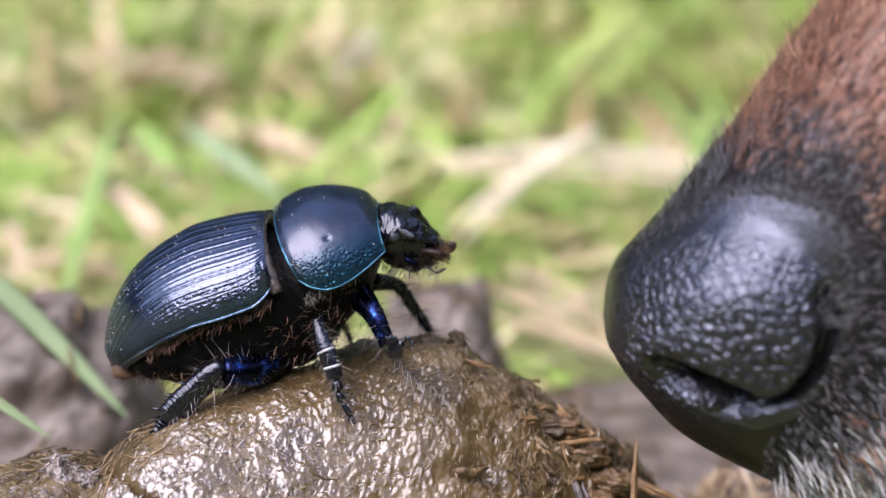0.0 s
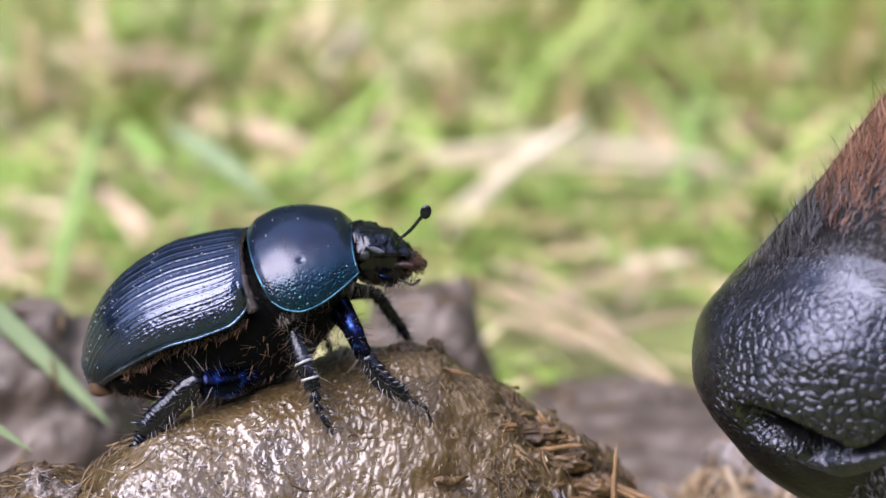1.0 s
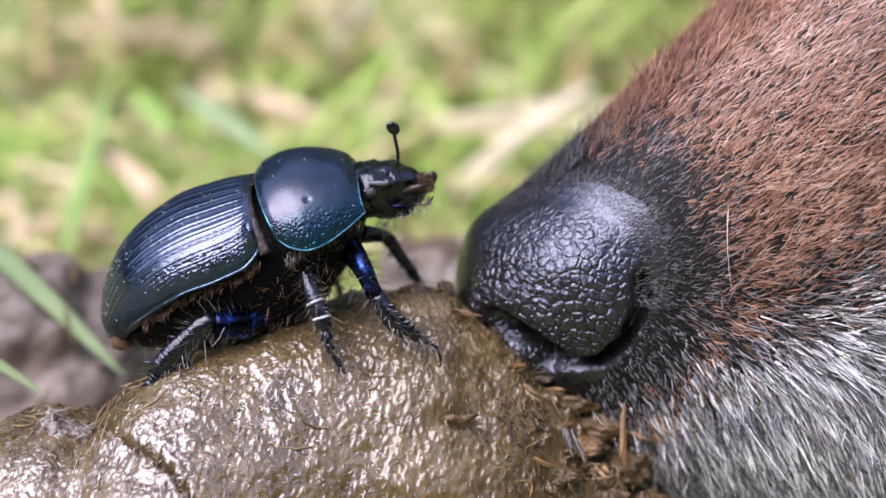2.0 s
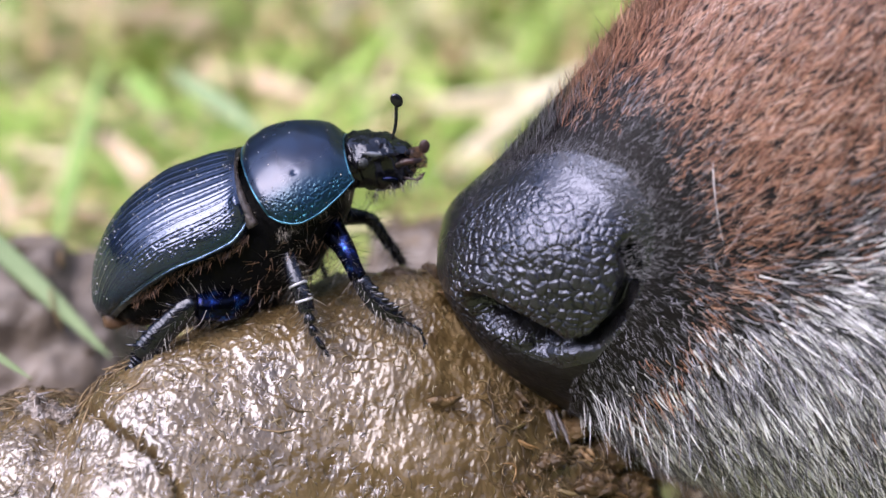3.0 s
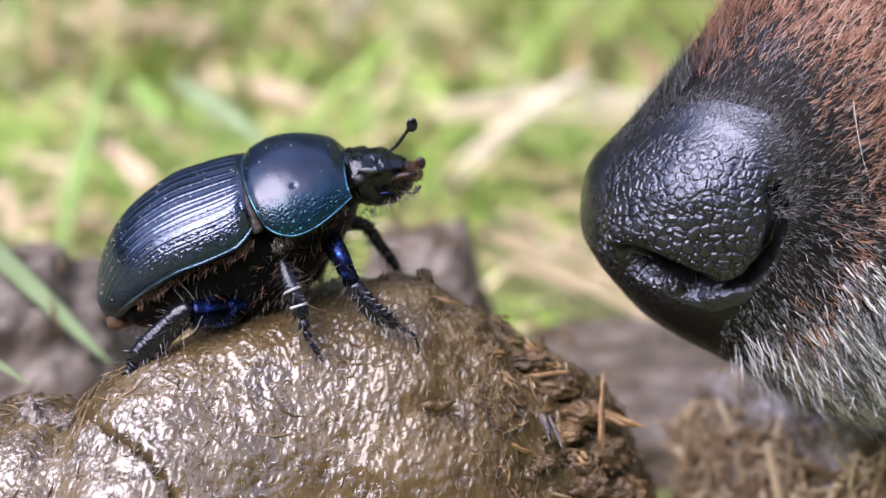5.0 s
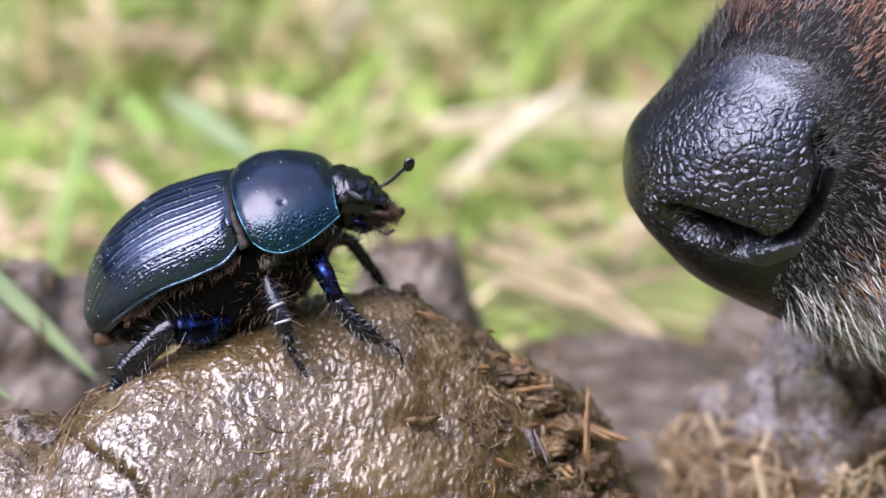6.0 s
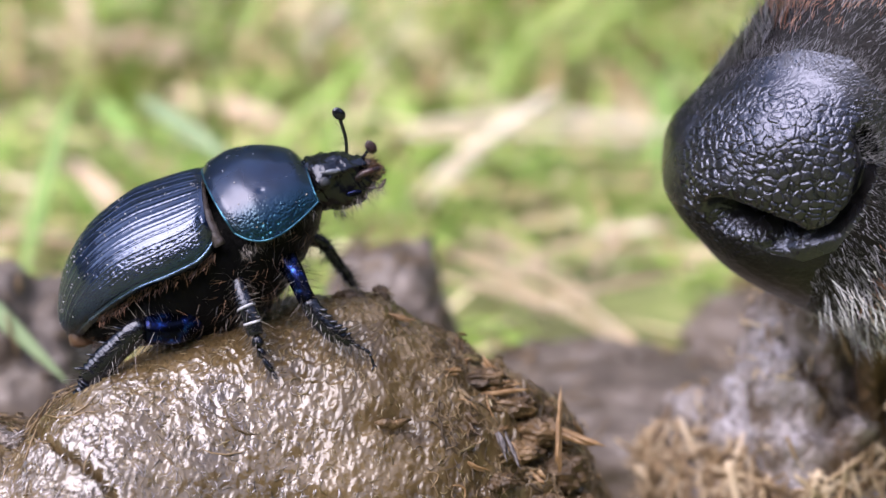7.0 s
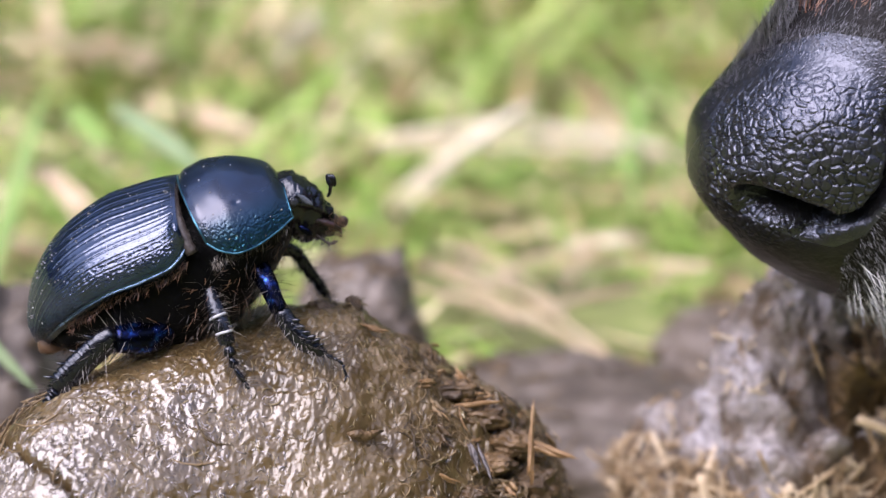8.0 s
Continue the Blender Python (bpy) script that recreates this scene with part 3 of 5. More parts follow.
for k, (c, s, n) in enumerate((((-1.6, -1.5, 22.9), (0.5, 0.6, 0.75), 40), ((-3.4, -1.8, 23.2), (0.9, 0.7, 0.35), 40), ((-24.35, -9.2, 16.9), (0.6, 0.6, 1.0), 70), ((-23.6, -9.2, 16.5), (0.8, 0.6, 0.7), 70), ((-22.9, -9.0, 16.4), (0.7, 0.6, 0.35), 80))):
    crumb(c, s, n, 40 + k, *((BARK, FIBRE) if k < 2 else (GREY_DUNG, GLINT_PALE_FIBRE)))
for k, (x, y, s) in enumerate(((4.6, -4.0, (1.5, 0.9, 0.5)), (6.4, -4.2, (1.6, 1.0, 0.7)), (8.0, -4.6, (1.3, 1.0, 0.9)), (6.9, -6.2, (1.2, 0.8, 0.6)), (9.6, -5.2, (1.3, 1.0, 1.0)), (8.4, -7.4, (1.3, 0.9, 0.6)), (10.9, -5.6, (1.2, 1.0, 0.9)), (5.6, -8.2, (0.9, 0.7, 0.4)), (10.2, -7.6, (1.1, 0.9, 0.6)))):
    crumb((x, y, float(mound_height(x, y)) + 0.1), s, 60, 50 + k, BARK, CHAFF)

def splinter(a, b, width, seed, n=5):
    """A frayed bit of stem: thin slivers side by side with torn ends."""
    r = np.random.default_rng(seed)
    a, b = np.array(a, float), np.array(b, float)
    pieces = []
    for _ in range(n):
        o, s0, s1 = r.normal(size=3) * width * 0.3, r.uniform(0, 0.25), r.uniform(0.65, 1.05)
        t = np.linspace(s0, s1, 7)[:, None]
        p = a + (b - a) * t + o + r.normal(size=3) * width * 0.5 * (t - 0.5) ** 2 + r.normal(size=(7, 3)) * width * 0.05
        pieces.append(tube(p, width * r.uniform(0.18, 0.34) * np.array([0.25, 0.8, 1, 1, 0.9, 0.6, 0.08]), 5, 0.6))
    return gather(pieces)


for k, (a, b, w) in enumerate((((9.1, -7.1, 13.2), (9.3, -5.0, 18.4), 0.40), ((5.4, -7.9, 17.0), (6.3, -9.3, 15.0), 0.5), ((4.3, -4.7, 18.0), (7.6, -4.2, 18.2), 0.75),
                               ((-1.2, -3.6, 22.5), (0.7, -3.9, 22.1), 0.36), ((8.6, -4.2, 15.6), (12.0, -5.4, 14.6), 0.6))):
    part("straw_piece", splinter(a, b, w, 70 + k), MEMBRANE if k == 1 else BIT, heap, "grey-brown wet flake" if k == 1 else "frayed piece of straw")
torn = np.random.default_rng(64)
for k in range(54):
    x, y = torn.uniform(3.0, 12.6), torn.uniform(-11.0, -2.0)
    foot = np.array([x, y, float(mound_height(x, y)) + torn.uniform(0.0, 0.25)])
    slope = heap_normal(np.array([x]), np.array([y]))[0]
    way = np.cross(slope, torn.normal(size=3)) + np.array([0.5, -0.2, -0.5])
    way = way / np.linalg.norm(way) + slope * torn.uniform(0.0, 0.45)
    part("straw_piece", splinter(foot - way * 0.3, foot + way * torn.uniform(0.6, 1.9), torn.uniform(0.3, 0.8), 200 + k, 4), (BIT, BARK, CHAFF, FIBRE)[k % 4], heap)
for k, line in enumerate((((-2.58, -9.94), (0.1, -8.95)), ((-6.09, -8.4), (-3.39, -8.24)))):
    a, b = [(x, y, float(mound_height(x, y)) + 0.12) for x, y in line]
    part("twig", splinter(a, b, 0.95, 90 + k, 1), BARK, heap, "dark wet twig half sunk in the crust")


def clod(name, centre, radii, seed, material, label, rough=0.22, n=90, square=0.72, hollows=(), bits=60, lean=0.0):
    """A lumpy dropping resting on the ground, with a few stuck bits of straw."""
    th, ph = np.linspace(0.03, math.pi * 0.62, n // 2), np.linspace(0, 2 * math.pi, n, endpoint=False)
    d = np.stack([np.sin(th)[:, None] * np.cos(ph), np.sin(th)[:, None] * np.sin(ph), np.cos(th)[:, None] + 0 * ph], -1)
    flat = d.reshape(-1, 3) * np.array(radii) / (np.mean(radii) * 0.8)
    k = 1 + rough * noise_at(flat, 0.7, 4, seed).reshape(d.shape[:2]) + 0.45 * rough * noise_at(flat, 0.22, 4, seed).reshape(d.shape[:2])
    if hollows:
        k = k - 0.05 * np.abs(noise_at(flat, 0.16, 3, seed + 3)).reshape(d.shape[:2])
    d = np.sign(d) * np.abs(d) ** square
    p = d * k[..., None] * np.array(radii)
    p[..., 0] = np.where(p[..., 0] < 0, p[..., 0] * (1 - lean * np.clip((p[..., 2] - 6) / (radii[2] - 6), 0, 1)), p[..., 0])
    for hx, hy, hz, hr in hollows:
        near = np.exp(-((p[..., 0] - hx) ** 2 + (p[..., 1] - hy) ** 2 + (p[..., 2] - hz) ** 2) / hr ** 2)
        p = p + near[..., None] * np.array([0.6, 5.0, -0.6])
    p[..., 2] = np.maximum(p[..., 2], -3.5)
    v, f = flip(lattice(p, True))
    f.append(tuple(range(n)))
    ob = thing(name, (v, f), material, label, "dung", at=(centre[0], centre[1], 0))
    if bits:
        part("straw_litter", stuck(p, bits, (1.0, 4.0), 0.16, int(seed) + 60, lambda q: q[..., 2] > 1), CHAFF, ob, "bits of chewed straw", "stuff")
    return ob


def stuck(p, n, lengths, radius, seed, where, lift=0.35):
    """Bits of straw lying on and standing out of a lump whose points are p."""
    r = np.random.default_rng(seed)
    nr = normals(p)
    nr[(nr * (p - p.mean((0, 1)))).sum(-1) < 0] *= -1
    q, w = p[2:-2].reshape(-1, 3), nr[2:-2].reshape(-1, 3)
    ok = where(q)
    q, w = q[ok], w[ok]
    pieces = []
    for i in r.integers(0, len(q), n):
        d = np.cross(w[i], r.normal(size=3))
        d = d / np.linalg.norm(d) + w[i] * lift * r.uniform(-0.2, 1.0)
        L = r.uniform(*lengths)
        t = np.linspace(-0.5, 0.5, 5)[:, None]
        line = q[i] + w[i] * radius * 0.6 + d * t * L + w[i] * lift * L * 0.3 + np.cross(d, w[i]) * t * t * L * r.uniform(-0.25, 0.25)
        pieces.append(tube(line, radius * r.uniform(0.4, 1.5) * np.array([0.6, 1, 1, 0.9, 0.4]), 4, 0.6))
    return gather(pieces)


def normals(p):
    n = np.cross(np.gradient(p, axis=0), np.gradient(p, axis=1))
    return n / (np.linalg.norm(n, axis=-1, keepdims=True) + 1e-12)


clod("dropping", (-2.4, 42, 0), (6.6, 8, 14.8), 1.0, OLD_DUNG, "upright brown dropping, drying, in the grass", 0.12)
clod("dropping", (-36.5, 26, 0), (13, 11, 16.2), 5.0, OLD_DUNG, "large dull brown dropping at the edge of the grass", 0.13)
clod("dropping", (-33, 8, 0), (9, 8, 9), 8.0, OLD_DUNG, "low crumbly brown dropping")
clod("dropping", (17, 36, 0), (13, 16, 5.5), 11.0, OLD_DUNG, "flat dark brown dropping pressed into the soil", 0.1)

clod("dropping", (38, 56, 0), (11, 10, 6.2), 14.0, OLD_DUNG, "low tan dropping worn into the meadow soil", 0.1)


def make_clump():
    """The torn grey lump on its bed of chewed straw."""
    ob = clod("dung_clump", (31.4, 13.5, 0), (13.4, 9.0, 20.8), 21.0, GREY_DUNG, "grey damp dung clump on a bed of chewed straw", 0.26, 170, 1.02, ((2.2, -5.2, 14.5, 2.6), (2.6, -6.2, 9.5, 2.4), (-5.5, -7.0, 4.0, 1.6)), 0, 0.22)
    v = np.array([q.co for q in ob.data.vertices]) / MM
    p = v.reshape(85, 170, 3)
    part("chaff", stuck(p, 2100, (1.2, 4.5), 0.13, 31, lambda q: (q[:, 1] < 2) & (q[:, 2] < np.where(q[:, 0] < -3, 8.5, 10.5 + 0.4 * q[:, 0])) & (q[:, 2] > 0), 0.7), TAN_CHAFF, ob, "bed of tan chewed straw", "stuff")
    part("chaff", stuck(p, 380, (1.0, 4.0), 0.12, 32, lambda q: (q[:, 1] < 2) & (q[:, 0] > 1.0) & (q[:, 2] > 9) & (q[:, 2] < 19), 0.6), TAN_CHAFF, ob, "brown straw in the torn side", "stuff")
    part("fibre", stuck(p, 1500, (0.5, 1.8), 0.06, 33, lambda q: (q[:, 1] < 2) & (q[:, 2] > 9), 0.2), GLINT_PALE_FIBRE, ob, "pale wet fibres", "stuff")
    part("chaff", stuck(p, 90, (0.8, 2.2), 0.10, 34, lambda q: (q[:, 1] < 2) & (q[:, 0] < -3) & (q[:, 2] > 7), 0.5), TAN_CHAFF, ob, "frayed edge fibres", "stuff")
    for a, b, w in (((-9.6, -8.0, 9.5), (-8.4, -8.8, 4.2), 0.7), ((-1, -9, 5.0), (4.5, -9.8, 2.0), 0.8), ((0.8, -8, 13.6), (4.4, -8.4, 12.2), 0.75), ((-13, -9, 3.2), (-6.4, -9.8, 5.4), 0.6), ((-3.6, -9.3, 9.4), (-5.8, -9.6, 5.4), 0.7)):
        part("straw_piece", stalk_shape(a, b, w, 0.02, 0.6), STRAW, ob, "pale broken straw")

    side = clod("dung_clump", (37.2, 9.6, 0), (6.5, 6.0, 17.0), 27.0, BARK, "torn brown dung clump full of straw", 0.5, 120, 1.0, ((-2.5, -4.5, 13.0, 2.6), (0.5, -5.0, 8.0, 2.2), (-1.0, -4.5, 4.0, 1.8)), 0)
    p = (np.array([q.co for q in side.data.vertices]) / MM).reshape(60, 120, 3)
    part("chaff", stuck(p, 420, (1.0, 4.5), 0.14, 35, lambda q: (q[:, 1] < 2) & (q[:, 2] > 0), 0.7), TAN_CHAFF, side, "tan straw in the torn side", "stuff")
    part("chaff", stuck(p, 260, (0.8, 3.5), 0.12, 36, lambda q: (q[:, 1] < 2) & (q[:, 2] > 0), 0.5), CHAFF, side, "brown straw in the torn side", "stuff")


make_clump()


# ---- beetle ----
PITCH = radians(27)
BEETLE_AT = (-11.76, -3.2, 26.8)


def tilt(p):
    """From the body's own axes (along, across, height) to the beetle's space."""
    p = np.asarray(p, float)
    a, y, h = p[..., 0], p[..., 1], p[..., 2]
    return np.stack([a * math.cos(PITCH) - h * math.sin(PITCH), y, a * math.sin(PITCH) + h * math.cos(PITCH)], -1)


def arch(crest, rim, wide, s, phi, power=0.85, tuck=0.0):
    """A vaulted shell between a crest line and a side rim; phi runs from the rim up to the crest. tuck: how far, in radians, the sides curve in again below their widest line."""
    bow = phi * (1 + tuck / (math.pi / 2)) - tuck
    up = (np.sin(bow) + math.sin(tuck)) / (1 + math.sin(tuck))
    c = np.abs(np.cos(bow)) ** power
    ca, ch = crest[0](s), crest[1](s)
    ra, rh, w = rim[0](s), rim[1](s), wide(s)
    a = ra[:, None] + (ca - ra)[:, None] * np.sin(phi)[None] ** 1.3
    h = rh[:, None] + (ch - rh)[:, None] * np.clip(up, 0, 1)[None] ** power
    y = -w[:, None] * c[None]
    return np.stack([a, y, h], -1)


S10 = np.linspace(0, 1, 10)
SUTURE = (curve(S10, [1.6, 0.78, -0.97, -2.74, -4.8, -7.0, -8.5, -9.75, -10.65, -10.85]), curve(S10, [4.2, 4.5, 4.88, 5.12, 4.9, 4.2, 3.2, 1.9, 0.4, -0.8]))
WING_RIM = (curve(S10, [1.19, 0.55, -0.45, -2.19, -3.95, -5.56, -6.91, -8.21, -9.35, -10.55]), curve(S10, [1.1, 0.69, 0.44, 0.53, 0.69, 0.56, 0.3, -0.05, -0.48, -0.98]))
WING_WIDE = curve(S10, [5.3, 5.6, 5.85, 5.95, 5.8, 5.4, 4.7, 3.7, 2.4, 0.5])


def wing_case(mirror):
    s, phi = np.linspace(0, 1, 300), np.linspace(0.0, math.pi / 2, 260)
    p = arch(SUTURE, WING_RIM, WING_WIDE, s, phi, 1.12, 0.26)
    n = normals(p)
    if n[100, 130, 2] < 0:
        n = -n
    lane = (phi / (math.pi / 2)) * 13.0
    off = np.abs((lane + 0.35) % 1.0 - 0.5)
    g = np.exp(-(off / 0.12) ** 2) - 0.35 * np.cos(off * 2 * math.pi)
    fade = np.interp(s, [0, 0.04, 0.10, 0.86, 0.97, 1], [0, 0.3, 1, 1, 0.3, 0])[:, None] * np.interp(phi, [0, 0.22, 0.42, 1.57], [0, 0.1, 1, 1])[None]
    pits = 0.85 + 0.15 * np.sin(s[:, None] * 190 + lane[None].round() * 1.7)
    wob = noise_at(p, 2.2, 2).reshape(p.shape[:2])
    low = np.interp(phi, [0, 0.10, 0.20, 0.42, 0.6], [0, 0.5, 1, 1, 0])[None] * np.interp(s, [0, 0.06, 0.14, 1], [0.2, 0.4, 1, 1])[:, None]
    grain = -np.abs(noise_at(p, 0.20, 2, 4.0)).reshape(p.shape[:2]) * low * 0.075
    shoulder = 0.40 * np.exp(-((s - 0.04) / 0.06) ** 2)[:, None] * np.exp(-((phi - 0.45) / 0.17) ** 2)[None]
    gutter = -0.06 * np.exp(-((phi - 0.06) / 0.03) ** 2)[None] * np.interp(s, [0, 0.1, 0.9, 1], [0.3, 1, 1, 0.2])[:, None]
    p = p + n * (-0.062 * g[None] * fade * pits + 0.02 * wob * fade + grain + shoulder + gutter)[..., None]
    under = p[:, :1].copy()
    under[..., 1] *= 0.9
    under[..., 2] -= 0.35
    p = np.concatenate([under, p], 1)
    p[..., 1] = np.minimum(p[..., 1], -0.015)
    rim = p[::3, 1].copy()
    if mirror:
        p[..., 1] *= -1
        rim[:, 1] *= -1
    vf = lattice(tilt(p))
    return (vf if mirror else flip(vf)), tube(tilt(rim), np.interp(s[::3], [0, 0.1, 0.8, 1], [0.05, 0.085, 0.07, 0.03]), 6)


def shield():
    """The pronotum, with its fine border."""
    s = np.linspace(0, 1, 150)
    k7, k6 = np.linspace(0, 1, 7), np.linspace(0, 1, 6)
    crest = (curve(k7, [1.55, 2.14, 3.04, 4.42, 5.92, 6.68, 6.97]), curve(k7, [4.1, 4.36, 4.4, 4.06, 3.22, 2.45, 1.5]))
    rim = (curve(k6, [1.75, 2.23, 3.16, 4.32, 5.61, 6.69]), curve(k6, [0.66, 0.05, -0.55, -0.69, -0.56, -0.36]))
    wide = curve(k6, [5.45, 5.75, 5.8, 5.4, 4.7, 3.9])
    phi = np.linspace(0, math.pi / 2, 130)
    half = arch(crest, rim, wide, s, phi, 1.03, 0.12)
    p = np.concatenate([half, half[:, ::-1][:, 1:] * (1, -1, 1)], 1)
    n = normals(p)
    if n[66, 130, 2] < 0:
        n = -n
    ph = np.concatenate([phi, phi[::-1][1:]])
    low = np.interp(ph, [0, 0.06, 0.28, 0.55], [0.0, 1.0, 0.9, 0.0])[None] * np.interp(s, [0, 0.08, 0.85, 1], [0.3, 1, 1, 0.6])[:, None]
    punct = np.abs(noise_at(p, 0.15, 2, 2.0)).reshape(p.shape[:2])
    dent = 0.07 * np.exp(-((s - 0.52) / 0.022) ** 2)[:, None] * np.exp(-((ph - 0.62) / 0.03) ** 2)[None]
    p = p + n * (-0.14 * punct * low - dent + 0.02 * noise_at(p, 1.5, 2).reshape(p.shape[:2]))[..., None]
    edge = np.concatenate([p[:, 0], p[-1], p[::-1, -1], p[0, ::-1]])[::2]
    inner_front, inner_rear = p[-1] * (1, 0.86, 0.86) - (0.5, 0, 0), p[0] * (1, 0.93, 0.93) + (0.4, 0, 0)
    p = np.concatenate([inner_rear[None], p, inner_front[None]], 0)
    return lattice(tilt(p)), tube(tilt(edge), np.full(len(edge), 0.06), 6)


def trunk_shape():
    a = np.linspace(-10.4, 6.9, 44)
    top = np.interp(a, [-10.4, -8, -2, 1, 6.9], [-0.7, 0.6, 2.6, 3.2, 1.2])
    low = np.interp(a, [-10.4, -8.2, -5, -2.2, 1, 3.2, 5.5, 6.9], [-1.1, -2.6, -4.5, -5.3, -5.0, -3.9, -2.4, -1.0])
    w = np.interp(a, [-10.4, -8.5, -5, 0, 3, 5.5, 6.9], [0.5, 2.7, 4.1, 4.2, 4.0, 3.2, 2.0])
    ph = np.linspace(0, 2 * math.pi, 40, endpoint=False)
    c, r = (top + low) / 2, (top - low) / 2
    seg = 1 + 0.02 * np.sign(np.sin(a * 3.4))
    p = np.stack([a[:, None] + 0 * ph, w[:, None] * np.cos(ph) * seg[:, None], c[:, None] + r[:, None] * np.sin(ph) * seg[:, None]], -1)
    v, f = flip(lattice(tilt(p), True))
    return v, f + [tuple(range(39, -1, -1)), tuple(range(43 * 40, 44 * 40))]


def bristles(base, way, length, width, r, bend=0.25):
    base, way = np.asarray(base, float), np.asarray(way, float)
    way = way / (np.linalg.norm(way, axis=1, keepdims=True) + 1e-9)
    n = len(base)
    side = np.cross(way, np.array([0.1, 1.0, 0.2]))
    side /= np.linalg.norm(side, axis=1, keepdims=True) + 1e-9
    return ribbons(base, way, side, length * r.uniform(0.5, 1.2, n), np.full(n, width), r.normal(size=(n, 3)) * bend, 3)


def leg(name, points, radii, split, parent, blue, bands, seed, label, broad=False):
    """A leg: thigh as its mesh, with shin, foot and bristles under it. split: where shin and foot begin."""
    r = np.random.default_rng(seed)
    line = smooth_line(points, 41)
    s = np.linspace(0, 1, 41)
    rad = np.interp(s, np.linspace(0, 1, len(radii)), radii)
    k1, k2 = int(split[0] * 40), int(split[1] * 40)
    ob = part(name, tube(line[:k1 + 1], rad[:k1 + 1], 12, 0.8), BLUE if blue else CHITIN, parent, label)
    fine = np.linspace(k1, k2, 90)
    notch = 1 - 0.015 * (fine * 0.83 % 1.0) ** 2 + 0.008 * r.normal(size=90)
    shin = tube(smooth_line(line[k1:k2 + 1], 90), np.interp(fine, np.arange(41), rad) * np.interp(fine, [k1, k1 + 1, k2], [0.75, 1, 1]) * notch, 12, 0.7)
    teeth = []
    for i in range(k1 + 3, k2 - 1, 2 if broad else 4):
        t = line[i + 1] - line[i - 1]
        t /= np.linalg.norm(t)
        d = np.cross(t, [0, 1, 0]) * (1 if seed % 2 else -1) + 0.5 * t + np.array([0, -0.4, 0])
        teeth.append(tube([line[i], line[i] + d * rad[i] * (1.1 if broad else 0.95), line[i] + d * rad[i] * 1.4], [rad[i] * (0.4 if broad else 0.22), rad[i] * (0.24 if broad else 0.14), 0.012], 6))
    tib = part("shin", shin, CHITIN, ob, "black shin")
    spurs = [part("spur", t, CHITIN, ob) for t in teeth]
    beads = []
    m = np.linspace(k2, 40, 6).round().astype(int)
    for i, j in zip(m[:-1], m[1:]):
        seg = line[i:j + 1]
        if len(seg) < 2:
            continue
        seg = smooth_line(seg, 6) if len(seg) > 2 else np.linspace(seg[0], seg[-1], 6)
        w = rad[(i + j) // 2]
        beads.append(tube(seg, 0.82 * w * np.array([0.5, 0.75, 0.95, 1.05, 1.1, 0.65]), 8))
    end, t = line[-1], line[-1] - line[-3]
    t /= np.linalg.norm(t)
    for k in (-1, 1):
        s2 = np.cross(t, [0, 1, 0]) * 0.5 * k + np.array([0, 0.4 * k, 0])
        beads.append(tube([end, end + t * 0.25 + s2 * 0.3, end + t * 0.55 + s2 * 0.35], [0.07, 0.05, 0.012], 6))
    foot = part("foot", gather(beads), CHITIN, ob, "jointed foot with two claws")
    idx = r.integers(4, 36, 420)
    base = line[idx] + r.normal(size=(420, 3)) * 0.05
    tang = line[np.minimum(idx + 1, 40)] - line[idx - 1]
    way = np.cross(tang, r.normal(size=(420, 3)))
    way = way / np.linalg.norm(way, axis=1, keepdims=True) + tang / np.linalg.norm(tang, axis=1, keepdims=True) * 0.6
    hair = part("bristles", bristles(base, way, rad[idx] + 0.85, 0.04, r), SETA, ob, "stiff dark bristles", "stuff")
    for b in bands:
        i = int(b * 40)
        part("joint_ring", tube(np.linspace(line[i] - (line[i + 1] - line[i]) * 0.32, line[i] + (line[i + 1] - line[i]) * 0.32, 4), rad[i] * np.array([0.98, 1.06, 1.06, 0.98]), 12, 0.8), PALE_BAND, ob, "pale joint ring")
    return ob, [tib, foot, *spurs]


